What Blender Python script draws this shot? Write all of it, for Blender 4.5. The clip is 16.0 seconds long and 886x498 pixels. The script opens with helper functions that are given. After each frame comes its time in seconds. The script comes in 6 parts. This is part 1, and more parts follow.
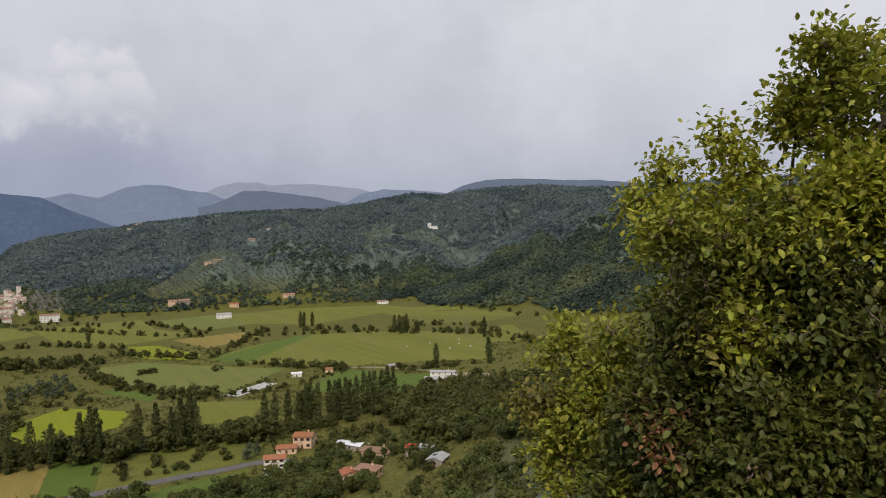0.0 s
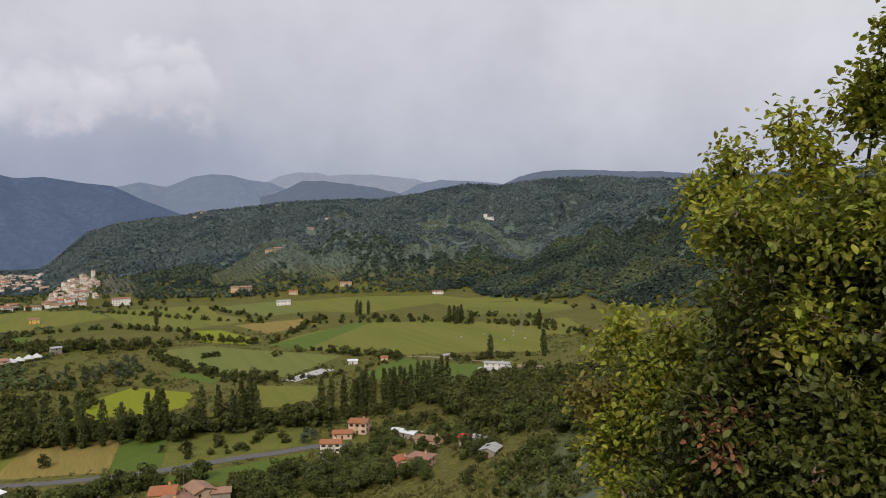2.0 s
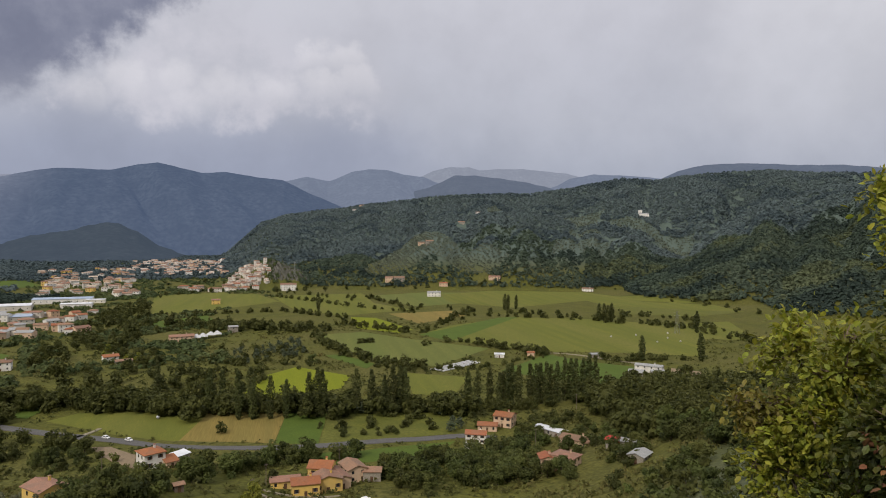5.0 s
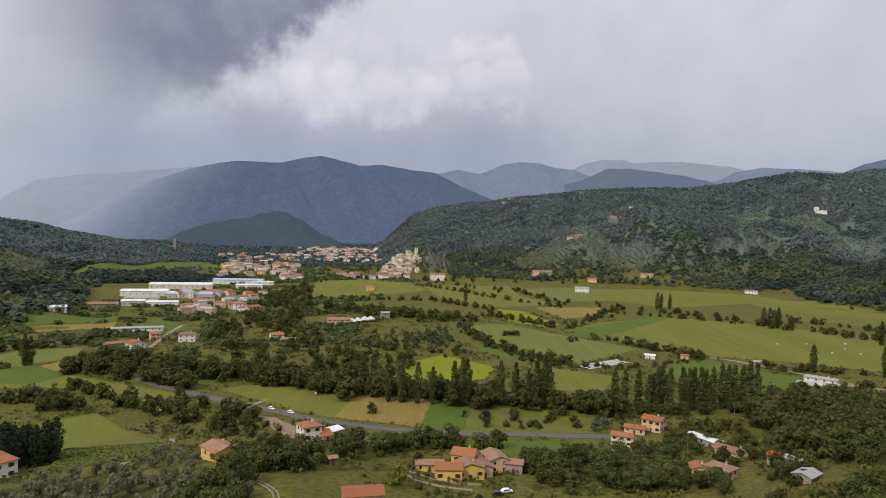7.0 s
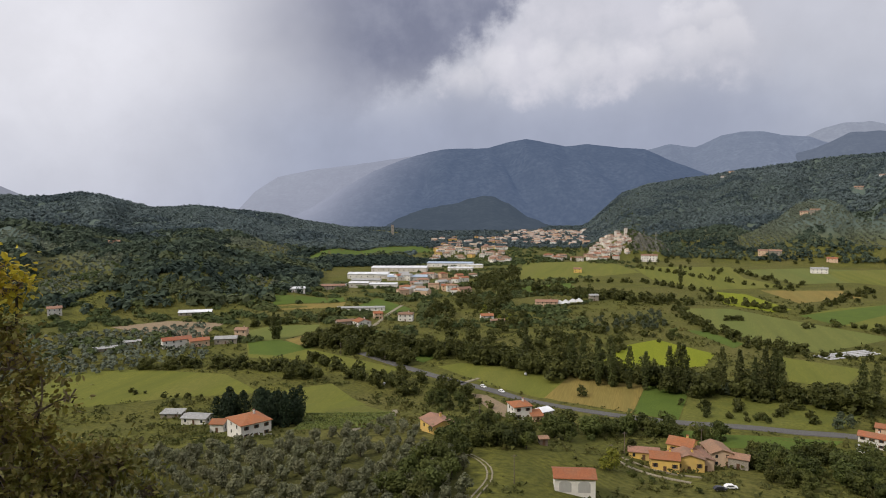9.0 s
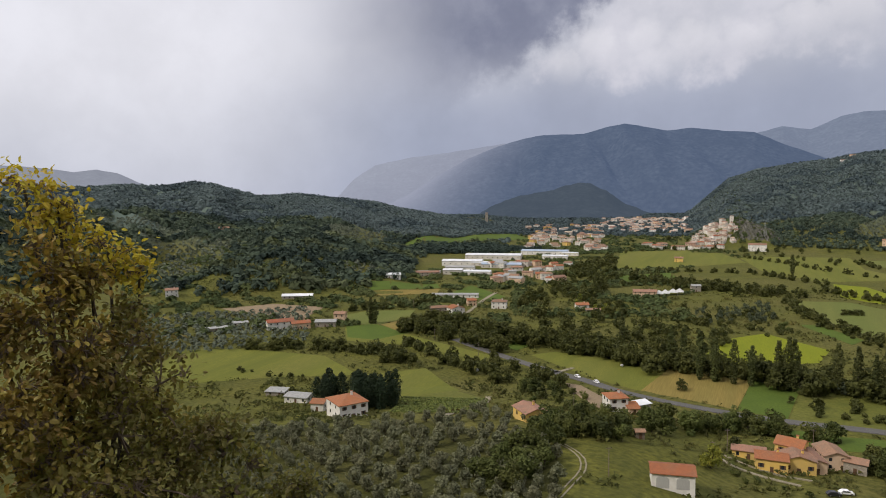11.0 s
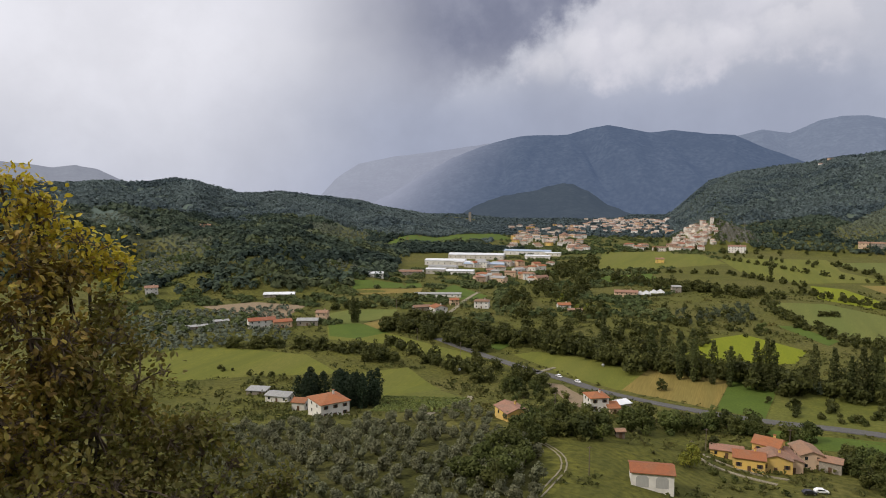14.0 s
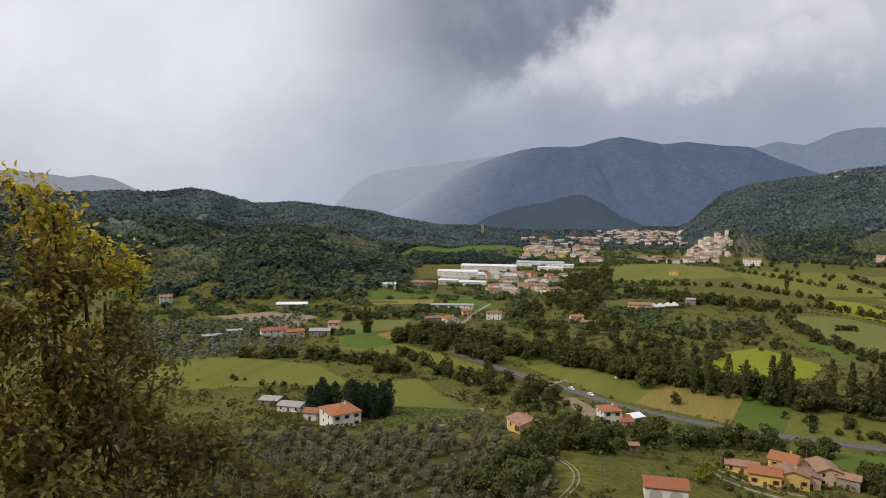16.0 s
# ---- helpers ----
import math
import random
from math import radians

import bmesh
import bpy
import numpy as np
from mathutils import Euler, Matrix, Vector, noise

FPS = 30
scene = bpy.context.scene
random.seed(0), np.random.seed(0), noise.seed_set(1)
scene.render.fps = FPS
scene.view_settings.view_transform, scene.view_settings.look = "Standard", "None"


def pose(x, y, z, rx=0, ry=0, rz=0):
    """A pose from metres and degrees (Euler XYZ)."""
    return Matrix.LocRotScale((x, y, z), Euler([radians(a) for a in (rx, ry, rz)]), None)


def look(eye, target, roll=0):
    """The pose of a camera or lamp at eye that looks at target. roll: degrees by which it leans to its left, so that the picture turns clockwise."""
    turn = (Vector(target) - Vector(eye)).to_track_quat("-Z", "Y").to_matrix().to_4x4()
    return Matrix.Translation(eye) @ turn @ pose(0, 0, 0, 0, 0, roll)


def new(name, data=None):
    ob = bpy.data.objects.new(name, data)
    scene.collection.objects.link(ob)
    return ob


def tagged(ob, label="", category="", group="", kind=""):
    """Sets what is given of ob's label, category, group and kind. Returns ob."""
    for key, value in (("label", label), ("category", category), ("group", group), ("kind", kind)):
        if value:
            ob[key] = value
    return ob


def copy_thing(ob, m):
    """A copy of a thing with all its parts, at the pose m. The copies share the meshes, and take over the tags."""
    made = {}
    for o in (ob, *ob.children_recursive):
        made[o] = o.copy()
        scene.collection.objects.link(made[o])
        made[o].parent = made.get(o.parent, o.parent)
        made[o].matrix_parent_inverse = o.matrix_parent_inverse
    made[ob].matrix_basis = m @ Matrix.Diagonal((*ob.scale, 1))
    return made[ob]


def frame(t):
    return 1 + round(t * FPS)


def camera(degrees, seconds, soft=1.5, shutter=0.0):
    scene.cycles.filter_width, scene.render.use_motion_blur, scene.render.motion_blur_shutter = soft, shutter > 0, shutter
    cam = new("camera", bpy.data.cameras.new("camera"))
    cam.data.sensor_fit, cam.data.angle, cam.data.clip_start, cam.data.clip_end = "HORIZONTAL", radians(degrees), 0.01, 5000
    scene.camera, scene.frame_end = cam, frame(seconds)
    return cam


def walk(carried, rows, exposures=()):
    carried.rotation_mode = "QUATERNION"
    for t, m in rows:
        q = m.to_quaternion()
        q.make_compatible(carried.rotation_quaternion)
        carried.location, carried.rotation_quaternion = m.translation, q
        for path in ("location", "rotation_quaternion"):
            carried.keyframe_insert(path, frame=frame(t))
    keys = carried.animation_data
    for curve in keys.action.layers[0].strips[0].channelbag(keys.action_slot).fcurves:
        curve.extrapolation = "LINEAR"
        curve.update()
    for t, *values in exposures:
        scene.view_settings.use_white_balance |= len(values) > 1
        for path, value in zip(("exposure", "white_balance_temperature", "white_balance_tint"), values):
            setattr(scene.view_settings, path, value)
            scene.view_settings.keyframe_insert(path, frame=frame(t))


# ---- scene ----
cam = camera(67.60, 16.0, soft=1.0)
EYE = (0, 0, 104)


def turn(yaw, pitch, roll):
    return pose(*EYE, 90 + pitch, 0, -yaw) @ pose(0, 0, 0, 0, 0, roll)


walk(cam, [
    (0, turn(30.42, -0.15, -1.38)),
    (0.5, turn(29.11, -0.24, -1.36)),
    (1, turn(27.92, -0.58, -1.30)),
    (1.5, turn(26.23, -0.66, -1.36)),
    (2, turn(25.60, -0.86, -0.69)),
    (2.5, turn(23.40, -0.94, -0.53)),
    (3, turn(21.64, -0.99, -0.22)),
    (3.5, turn(19.69, -0.88, 0.02)),
    (5.8, turn(9.28, -1.30, 1.74)),
    (6, turn(8.35, -1.27, 2.19)),
    (6.5, turn(3.79, -1.89, 1.81)),
    (7, turn(-0.00, -2.13, 1.66)),
    (7.5, turn(-3.86, -2.59, 1.40)),
    (8, turn(-7.09, -3.10, 1.27)),
    (8.5, turn(-12.77, -3.04, 0.37)),
    (9, turn(-17.75, -3.86, -0.41)),
    (9.5, turn(-24.48, -4.74, -1.39)),
    (9.7, turn(-26.07, -4.69, -1.16)),
    (12, turn(-25.48, -5.04, -0.23)),
    (12.5, turn(-25.26, -5.08, -0.14)),
    (13, turn(-24.97, -5.07, -0.17)),
    (13.5, turn(-24.69, -4.96, -0.17)),
    (14, turn(-24.43, -4.94, -0.08)),
    (14.5, turn(-24.16, -4.94, -0.02)),
    (15, turn(-24.28, -4.86, -0.02)),
    (15.5, turn(-24.40, -4.57, 0.03)),
    (16, turn(-25.52, -3.99, 0.15)),
], exposures=[(0, 0.05, 6400, 14), (2, 0.03, 6400, 14), (3.5, -0.02, 6400, 14), (6, -0.09, 6400, 14), (6.5, 0.0, 6400, 14), (7, 0.1, 6400, 14), (8, 0.05, 6400, 14), (16, 0.05, 6400, 14)])

# ---- world and sun: a showery overcast sky ----
world = bpy.data.worlds.new("world")
scene.world = world
world.use_nodes = True
wn, wl = world.node_tree.nodes, world.node_tree.links
wn.clear()


def heading(b, e):
    b, e = radians(b), radians(e)
    return (math.sin(b) * math.cos(e), math.cos(b) * math.cos(e), math.sin(e))


def wnode(kind, **values):
    nd = wn.new(kind)
    for key, value in values.items():
        nd.inputs[key].default_value = value
    return nd


def wmix(fac, a, b):
    nd = wn.new("ShaderNodeMix")
    nd.data_type = "RGBA"
    wl.new(fac, nd.inputs["Factor"])
    for sock, val in ((nd.inputs[6], a), (nd.inputs[7], b)):
        if isinstance(val, tuple):
            sock.default_value = (*val, 1)
        else:
            wl.new(val, sock)
    return nd.outputs[2]


w_dir = wn.new("ShaderNodeTexCoord").outputs["Generated"]


def wmath(op, *args):
    nd = wn.new("ShaderNodeMath")
    nd.operation = op
    for k, v in enumerate(args):
        if isinstance(v, (int, float)):
            nd.inputs[k].default_value = v
        else:
            wl.new(v, nd.inputs[k])
    return nd.outputs[0]


def wstep(v, a, b, lo=0.0, hi=1.0):
    """A smooth step of v from a to b."""
    nd = wn.new("ShaderNodeMapRange")
    nd.interpolation_type = "SMOOTHSTEP"
    if a > b:
        a, b, lo, hi = b, a, hi, lo
    for key, value in (("From Min", a), ("From Max", b), ("To Min", lo), ("To Max", hi)):
        nd.inputs[key].default_value = value
    wl.new(v, nd.inputs["Value"])
    return nd.outputs[0]


def billow(scale, detail, rough=0.55):
    nd = wnode("ShaderNodeTexNoise", Scale=scale, Detail=detail, Roughness=rough)
    wl.new(w_dir, nd.inputs["Vector"])
    return wmath("SUBTRACT", nd.outputs["Fac"], 0.5)


w_xyz = wn.new("ShaderNodeSeparateXYZ")
wl.new(w_dir, w_xyz.inputs[0])
w_b = wmath("MULTIPLY", wmath("ARCTAN2", w_xyz.outputs["X"], w_xyz.outputs["Y"]), 57.2958)
w_e = wmath("MULTIPLY", wmath("ARCSINE", w_xyz.outputs["Z"]), 57.2958)
n_big, n_mid, n_fine = billow(4.0, 4.0), billow(11.0, 7.0, 0.6), billow(26.0, 6.0, 0.6)
w_bs = wmath("ADD", w_b, wmath("MULTIPLY", n_big, 14.0))
w_es = wmath("ADD", w_e, wmath("MULTIPLY", n_big, 5.0))

sky = wn.new("ShaderNodeTexSky")
sky.sky_type = "NISHITA"
sky.sun_disc = False
sky.sun_elevation, sky.sun_rotation = radians(42), radians(222)
w_sky = wn.new("ShaderNodeMix")
w_sky.data_type, w_sky.blend_type = "RGBA", "MULTIPLY"
w_sky.inputs["Factor"].default_value = 1.0
wl.new(sky.outputs[0], w_sky.inputs[6])
w_sky.inputs[7].default_value = (0.08, 0.08, 0.08, 1)
ramp = wn.new("ShaderNodeValToRGB")
wl.new(wmath("DIVIDE", w_es, 90.0), ramp.inputs[0])
for pos, col in ((0.0, (0.36, 0.40, 0.50)), (0.06, (0.41, 0.44, 0.51)), (0.11, (0.50, 0.52, 0.57)), (0.19, (0.58, 0.59, 0.63)), (0.27, (0.66, 0.67, 0.70)), (0.5, (1.0, 1.0, 1.03)), (1.0, (1.6, 1.6, 1.65))):
    el = ramp.color_ramp.elements.new(pos)
    el.color = (*col, 1)
ramp.color_ramp.elements.remove(ramp.color_ramp.elements[0])
ramp.color_ramp.elements.remove(ramp.color_ramp.elements[-1])
w_val = wn.new("ShaderNodeValue")
w_val.outputs[0].default_value = 0.95
sky_col = wmix(w_val.outputs[0], w_sky.outputs[2], ramp.outputs[0])
low = wstep(w_e, 50, 28)
# bright rain-lit air to the left, lilac rain under the cloud base, brighter haze to the right
sky_col = wmix(wmath("MULTIPLY", wmath("MULTIPLY", wstep(w_bs, -24, -46), wstep(w_es, -1, 13, 0.45, 0.95)), low), sky_col, (0.76, 0.77, 0.80))
sky_col = wmix(wmath("MULTIPLY", wstep(w_bs, 26, 50), wmath("MULTIPLY", wstep(w_es, 4, 20, 0.2, 0.8), low)), sky_col, (0.68, 0.69, 0.71))
rain = wmath("MULTIPLY", wmath("MULTIPLY", wstep(w_bs, -50, -24), wstep(w_bs, 20, 0)), wstep(w_es, 12, 6))
sky_col = wmix(wmath("MULTIPLY", rain, 0.5), sky_col, (0.28, 0.32, 0.43))
# the dark cloud and the bright billows that stand against its edge
ragged = wmath("ADD", wmath("MULTIPLY", n_mid, 13.0), wmath("MULTIPLY", n_fine, 3.5))
edge = wmath("ADD", wmath("SUBTRACT", w_b, wmath("MULTIPLY", wmath("SUBTRACT", w_e, 19.0), 1.45)), wmath("ADD", ragged, 7.0))
tall = wmath("ADD", w_e, wmath("MULTIPLY", n_mid, 9.0))
bright = wmath("MULTIPLY", wmath("MULTIPLY", wstep(edge, -1.0, 4.0), wstep(wmath("ADD", w_b, ragged), 11, 5)), wmath("MULTIPLY", wstep(tall, 8.5, 10.8), wstep(wmath("ADD", tall, wmath("MULTIPLY", w_b, 0.25)), 19.0, 13.5)))
sky_col = wmix(wmath("MULTIPLY", bright, wstep(n_mid, -0.14, 0.14, 0.15, 0.75)), sky_col, (0.62, 0.62, 0.66))
puffs = None
curl = wmath("ADD", wmath("MULTIPLY", n_fine, 4.0), wmath("MULTIPLY", n_mid, 6.0))
for pb, pe, pr, ps in ((1.4, 14.6, 1.7, 0.9), (4.0, 14.4, 1.6, 0.9), (5.3, 12.7, 1.7, 0.8), (2.6, 12.3, 1.9, 0.8), (-1.2, 11.6, 1.7, 0.7), (-5.5, 11.4, 1.9, 0.7), (-9.5, 11.9, 2.0, 0.8), (-12.5, 11.5, 1.9, 0.8), (-15.5, 10.2, 1.5, 0.6), (-8.0, 10.2, 2.2, 0.5)):
    gap = wmath("SQRT", wmath("ADD", wmath("POWER", wmath("ABSOLUTE", wmath("SUBTRACT", w_b, pb)), 2.0), wmath("POWER", wmath("ABSOLUTE", wmath("MULTIPLY", wmath("SUBTRACT", w_e, pe), 1.25)), 2.0)))
    puff = wmath("MULTIPLY", wstep(wmath("ADD", gap, curl), pr * 1.35, pr * 0.35), wstep(wmath("SUBTRACT", w_e, pe), -1.8, 1.0, 0.1 * ps, 0.8 * ps))
    puffs = puff if puffs is None else wmath("MAXIMUM", puffs, puff)
sky_col = wmix(puffs, sky_col, (0.72, 0.72, 0.745))
dark = wmath("MULTIPLY", wmath("MULTIPLY", wstep(edge, 1.5, -2.5), wstep(wmath("ADD", w_bs, wmath("MULTIPLY", n_mid, 8.0)), -40, -23)), wmath("MULTIPLY", wstep(w_es, 6.0, 13.0), wstep(w_e, 45, 28)))
sky_col = wmix(wmath("MULTIPLY", dark, wstep(n_mid, -0.15, 0.15, 1.0, 0.82)), sky_col, (0.205, 0.225, 0.30))
# faint grey mottling of the whole layer
w_mot = wn.new("ShaderNodeMix")
w_mot.data_type, w_mot.blend_type = "RGBA", "MULTIPLY"
w_mot.inputs["Factor"].default_value = 1.0
wl.new(sky_col, w_mot.inputs[6])
w_grey = wn.new("ShaderNodeCombineColor")
mott = wstep(wmath("ADD", n_mid, n_big), -0.3, 0.3, 0.95, 1.05)
for k in range(3):
    wl.new(mott, w_grey.inputs[k])
wl.new(w_grey.outputs[0], w_mot.inputs[7])
sky_col = w_mot.outputs[2]
w_bg = wn.new("ShaderNodeBackground")
wl.new(sky_col, w_bg.inputs["Color"])
w_bg.inputs["Strength"].default_value = 1.0
w_out = wn.new("ShaderNodeOutputWorld")
wl.new(w_bg.outputs[0], w_out.inputs["Surface"])

sun = new("sun", bpy.data.lights.new("sun", "SUN"))
sun.data.energy, sun.data.angle, sun.data.color = 2.3, radians(11), (1.0, 0.93, 0.78)
sun.matrix_world = look(heading(222, 42), (0, 0, 0))

# ---- materials ----


def material(name, base, alt=None, scale=4.0, rough=0.8, fine=0.0, per=0.0, bump=0.0, metal=0.0, spec=0.3, alt2=None, stretch=None, island=False, coarse=0.0, depth=0.66):
    """A surface whose colour wanders between base, alt and alt2 at two scales, per object or island by per, with fine relief."""
    m = bpy.data.materials.new(name)
    m.use_nodes = True
    n, l = m.node_tree.nodes, m.node_tree.links
    bs = n["Principled BSDF"]
    bs.inputs["Roughness"].default_value, bs.inputs["Metallic"].default_value = rough, metal
    bs.inputs["Specular IOR Level"].default_value = spec
    geo = n.new("ShaderNodeNewGeometry")
    vec = geo.outputs["Position"]
    if stretch:
        mp = n.new("ShaderNodeMapping")
        mp.inputs["Rotation"].default_value = (0, 0, radians(stretch[3]))
        mp.inputs["Scale"].default_value = stretch[:3]
        l.new(vec, mp.inputs["Vector"])
        vec = mp.outputs[0]

    def mixed(fac, a, b):
        nd = n.new("ShaderNodeMix")
        nd.data_type = "RGBA"
        l.new(fac, nd.inputs["Factor"])
        for sock, val in ((nd.inputs[6], a), (nd.inputs[7], b)):
            if isinstance(val, tuple):
                sock.default_value = (*val, 1)
            else:
                l.new(val, sock)
        return nd.outputs[2]

    def cloud(sc, lo=0.35, hi=0.65, detail=5.0):
        t = n.new("ShaderNodeTexNoise")
        t.inputs["Scale"].default_value, t.inputs["Detail"].default_value = sc, detail
        l.new(vec, t.inputs["Vector"])
        r = n.new("ShaderNodeMapRange")
        r.inputs["From Min"].default_value, r.inputs["From Max"].default_value = lo, hi
        l.new(t.outputs["Fac"], r.inputs["Value"])
        return r.outputs[0]

    col = base
    alt = alt or tuple(c * 0.75 for c in base)
    col = mixed(cloud(scale), base, alt)
    if alt2:
        col = mixed(cloud(scale * 0.23, 0.45, 0.7), col, alt2)
    if fine:
        g = cloud(fine, 0.3, 0.7, 3.0)
        col = mixed(g, col, tuple(c * depth for c in alt))
    if per:
        src = geo.outputs["Random Per Island"] if island else n.new("ShaderNodeObjectInfo").outputs["Random"]
        hs = n.new("ShaderNodeHueSaturation")
        for key, lo, hi in (("Hue", 0.5 - 0.02 * per, 0.5 + 0.045 * per), ("Value", 1 - 0.55 * per, 1 + 0.55 * per)):
            r = n.new("ShaderNodeMapRange")
            r.inputs["To Min"].default_value, r.inputs["To Max"].default_value = lo, hi
            if key == "Hue":
                fr = n.new("ShaderNodeMath")
                fr.operation = "MULTIPLY"
                fr.inputs[1].default_value = 7.31
                l.new(src, fr.inputs[0])
                ff = n.new("ShaderNodeMath")
                ff.operation = "FRACT"
                l.new(fr.outputs[0], ff.inputs[0])
                l.new(ff.outputs[0], r.inputs["Value"])
            else:
                l.new(src, r.inputs["Value"])
            l.new(r.outputs[0], hs.inputs[key])
        l.new(col, hs.inputs["Color"])
        col = hs.outputs[0]
    if isinstance(col, tuple):
        bs.inputs["Base Color"].default_value = (*col, 1)
    else:
        l.new(col, bs.inputs["Base Color"])
    if bump:
        t = n.new("ShaderNodeTexNoise")
        t.inputs["Scale"].default_value, t.inputs["Detail"].default_value = fine or scale * 4, 6
        l.new(vec, t.inputs["Vector"])
        bp = n.new("ShaderNodeBump")
        bp.inputs["Strength"].default_value, bp.inputs["Distance"].default_value = bump, coarse or 0.05
        l.new(t.outputs["Fac"], bp.inputs["Height"])
        l.new(bp.outputs[0], bs.inputs["Normal"])
    return m


def leaf_paint(name, base, alt, per, share=0.35, **more):
    """Leaves that let some light through."""
    settings = dict(scale=1.2, rough=0.55, per=per, island=True, spec=0.35)
    settings.update(more)
    m = material(name, base, alt, **settings)
    n, l = m.node_tree.nodes, m.node_tree.links
    bs, out = n["Principled BSDF"], n["Material Output"]
    tr = n.new("ShaderNodeBsdfTranslucent")
    l.new(bs.inputs["Base Color"].links[0].from_socket, tr.inputs["Color"])
    mx = n.new("ShaderNodeMixShader")
    mx.inputs[0].default_value = share
    l.new(bs.outputs[0], mx.inputs[1])
    l.new(tr.outputs[0], mx.inputs[2])
    l.new(mx.outputs[0], out.inputs["Surface"])
    return m


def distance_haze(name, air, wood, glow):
    """Far mountains, with kilometres of rain-hung air painted in as a glowing colour."""
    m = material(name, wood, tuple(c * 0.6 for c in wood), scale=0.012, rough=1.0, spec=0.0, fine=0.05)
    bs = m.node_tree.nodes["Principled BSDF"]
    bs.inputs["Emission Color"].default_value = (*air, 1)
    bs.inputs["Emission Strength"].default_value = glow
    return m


SCRUB = material("scrubland", (0.14, 0.135, 0.026), (0.088, 0.092, 0.022), scale=0.05, rough=0.95, fine=0.5, alt2=(0.14, 0.125, 0.038), bump=0.8, coarse=0.8, spec=0.1)
# maquis and leaf litter take over from grass on the hills, with haze blue mixed in
_sn, _sl = SCRUB.node_tree.nodes, SCRUB.node_tree.links
_bs = _sn["Principled BSDF"]
_low = _bs.inputs["Base Color"].links[0].from_socket
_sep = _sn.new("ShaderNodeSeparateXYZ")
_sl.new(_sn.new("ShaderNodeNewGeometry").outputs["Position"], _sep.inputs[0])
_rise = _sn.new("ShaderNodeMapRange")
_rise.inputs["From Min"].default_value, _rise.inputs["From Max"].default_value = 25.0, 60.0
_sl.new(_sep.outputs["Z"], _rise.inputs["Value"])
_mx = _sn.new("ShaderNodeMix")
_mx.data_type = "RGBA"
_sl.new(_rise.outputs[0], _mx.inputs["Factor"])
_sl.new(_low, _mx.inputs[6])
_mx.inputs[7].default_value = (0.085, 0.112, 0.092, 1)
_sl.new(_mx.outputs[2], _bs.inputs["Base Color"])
LEAF_OAK = leaf_paint("oak_leaves", (0.1, 0.11, 0.026), (0.05, 0.06, 0.018), 0.5, 0.3, scale=0.25, rough=0.75, island=False, alt2=(0.105, 0.112, 0.03), spec=0.2)
LEAF_SCRUB = leaf_paint("scrub_leaves", (0.1, 0.105, 0.03), (0.06, 0.066, 0.021), 0.5, 0.3, scale=0.06, rough=0.85, alt2=(0.16, 0.14, 0.045), spec=0.15)
LEAF_POPLAR = leaf_paint("poplar_leaves", (0.095, 0.102, 0.03), (0.06, 0.068, 0.022), 0.35, 0.3, scale=0.3, rough=0.75, island=False, spec=0.2)
LEAF_OLIVE = leaf_paint("olive_leaves", (0.2, 0.2, 0.108), (0.115, 0.118, 0.062), 0.35, 0.3, scale=0.5, rough=0.6, island=False, spec=0.3)
LEAF_YELLOW = leaf_paint("yellowing_leaves", (0.26, 0.25, 0.035), (0.15, 0.17, 0.03), 0.2, 0.3, scale=0.4, rough=0.75, island=False, spec=0.2)
LEAF_CYPRESS = leaf_paint("cypress_leaves", (0.03, 0.045, 0.022), (0.02, 0.032, 0.016), 0.3, 0.3, scale=0.3, rough=0.8, island=False, spec=0.2)
LEAF_PALE = leaf_paint("willow_leaves", (0.13, 0.15, 0.09), (0.08, 0.10, 0.05), 0.3, 0.3, scale=0.3, rough=0.7, island=False, spec=0.25)
# distance haze is put into the hill-wood leaf colours as blue, strongest far off
WOODS = leaf_paint("woodland", (0.102, 0.134, 0.088), (0.068, 0.094, 0.068), 0.2, 0.3, scale=0.02, rough=0.9, alt2=(0.13, 0.16, 0.1), fine=0.11, spec=0.1)
WOODS_HAZED = leaf_paint("hazed_woodland", (0.16, 0.2, 0.195), (0.125, 0.162, 0.164), 0.14, 0.3, scale=0.012, rough=0.9, alt2=(0.128, 0.165, 0.15), fine=0.08, spec=0.1)
VALLEY_LEAF = leaf_paint("hedgerow_leaves", (0.088, 0.112, 0.04), (0.055, 0.072, 0.028), 0.35, 0.3, scale=0.05, rough=0.85, alt2=(0.11, 0.125, 0.045), spec=0.15)
WOODS_DARK = leaf_paint("dark_evergreen_wood", (0.066, 0.092, 0.07), (0.046, 0.067, 0.054), 0.2, 0.3, scale=0.03, rough=0.9, fine=0.12, spec=0.1)
WOODS_PALE = leaf_paint("pale_broadleaf_wood", (0.148, 0.168, 0.078), (0.096, 0.116, 0.062), 0.2, 0.3, scale=0.03, rough=0.9, alt2=(0.155, 0.178, 0.1), fine=0.12, spec=0.1)
# the dark evergreen wood again, paler and bluer for haze
WOODS_DIM_HAZED = leaf_paint("hazed_evergreen_wood", (0.112, 0.148, 0.152), (0.088, 0.12, 0.128), 0.16, 0.3, scale=0.02, rough=0.9, fine=0.08, spec=0.1)
GROVE = material("grove_far", (0.13, 0.146, 0.1), (0.088, 0.102, 0.072), scale=0.05, rough=0.8, per=0.45, island=True, spec=0.15)
BARK = material("bark", (0.11, 0.085, 0.06), (0.06, 0.047, 0.035), scale=6, rough=0.9, bump=0.6, fine=30)
ASPHALT = material("asphalt", (0.135, 0.13, 0.122), (0.11, 0.105, 0.1), scale=0.3, rough=0.85, fine=3, bump=0.2)
GRAVEL = material("gravel_track", (0.33, 0.29, 0.2), (0.24, 0.21, 0.14), scale=0.5, rough=0.95, fine=2, bump=0.3)
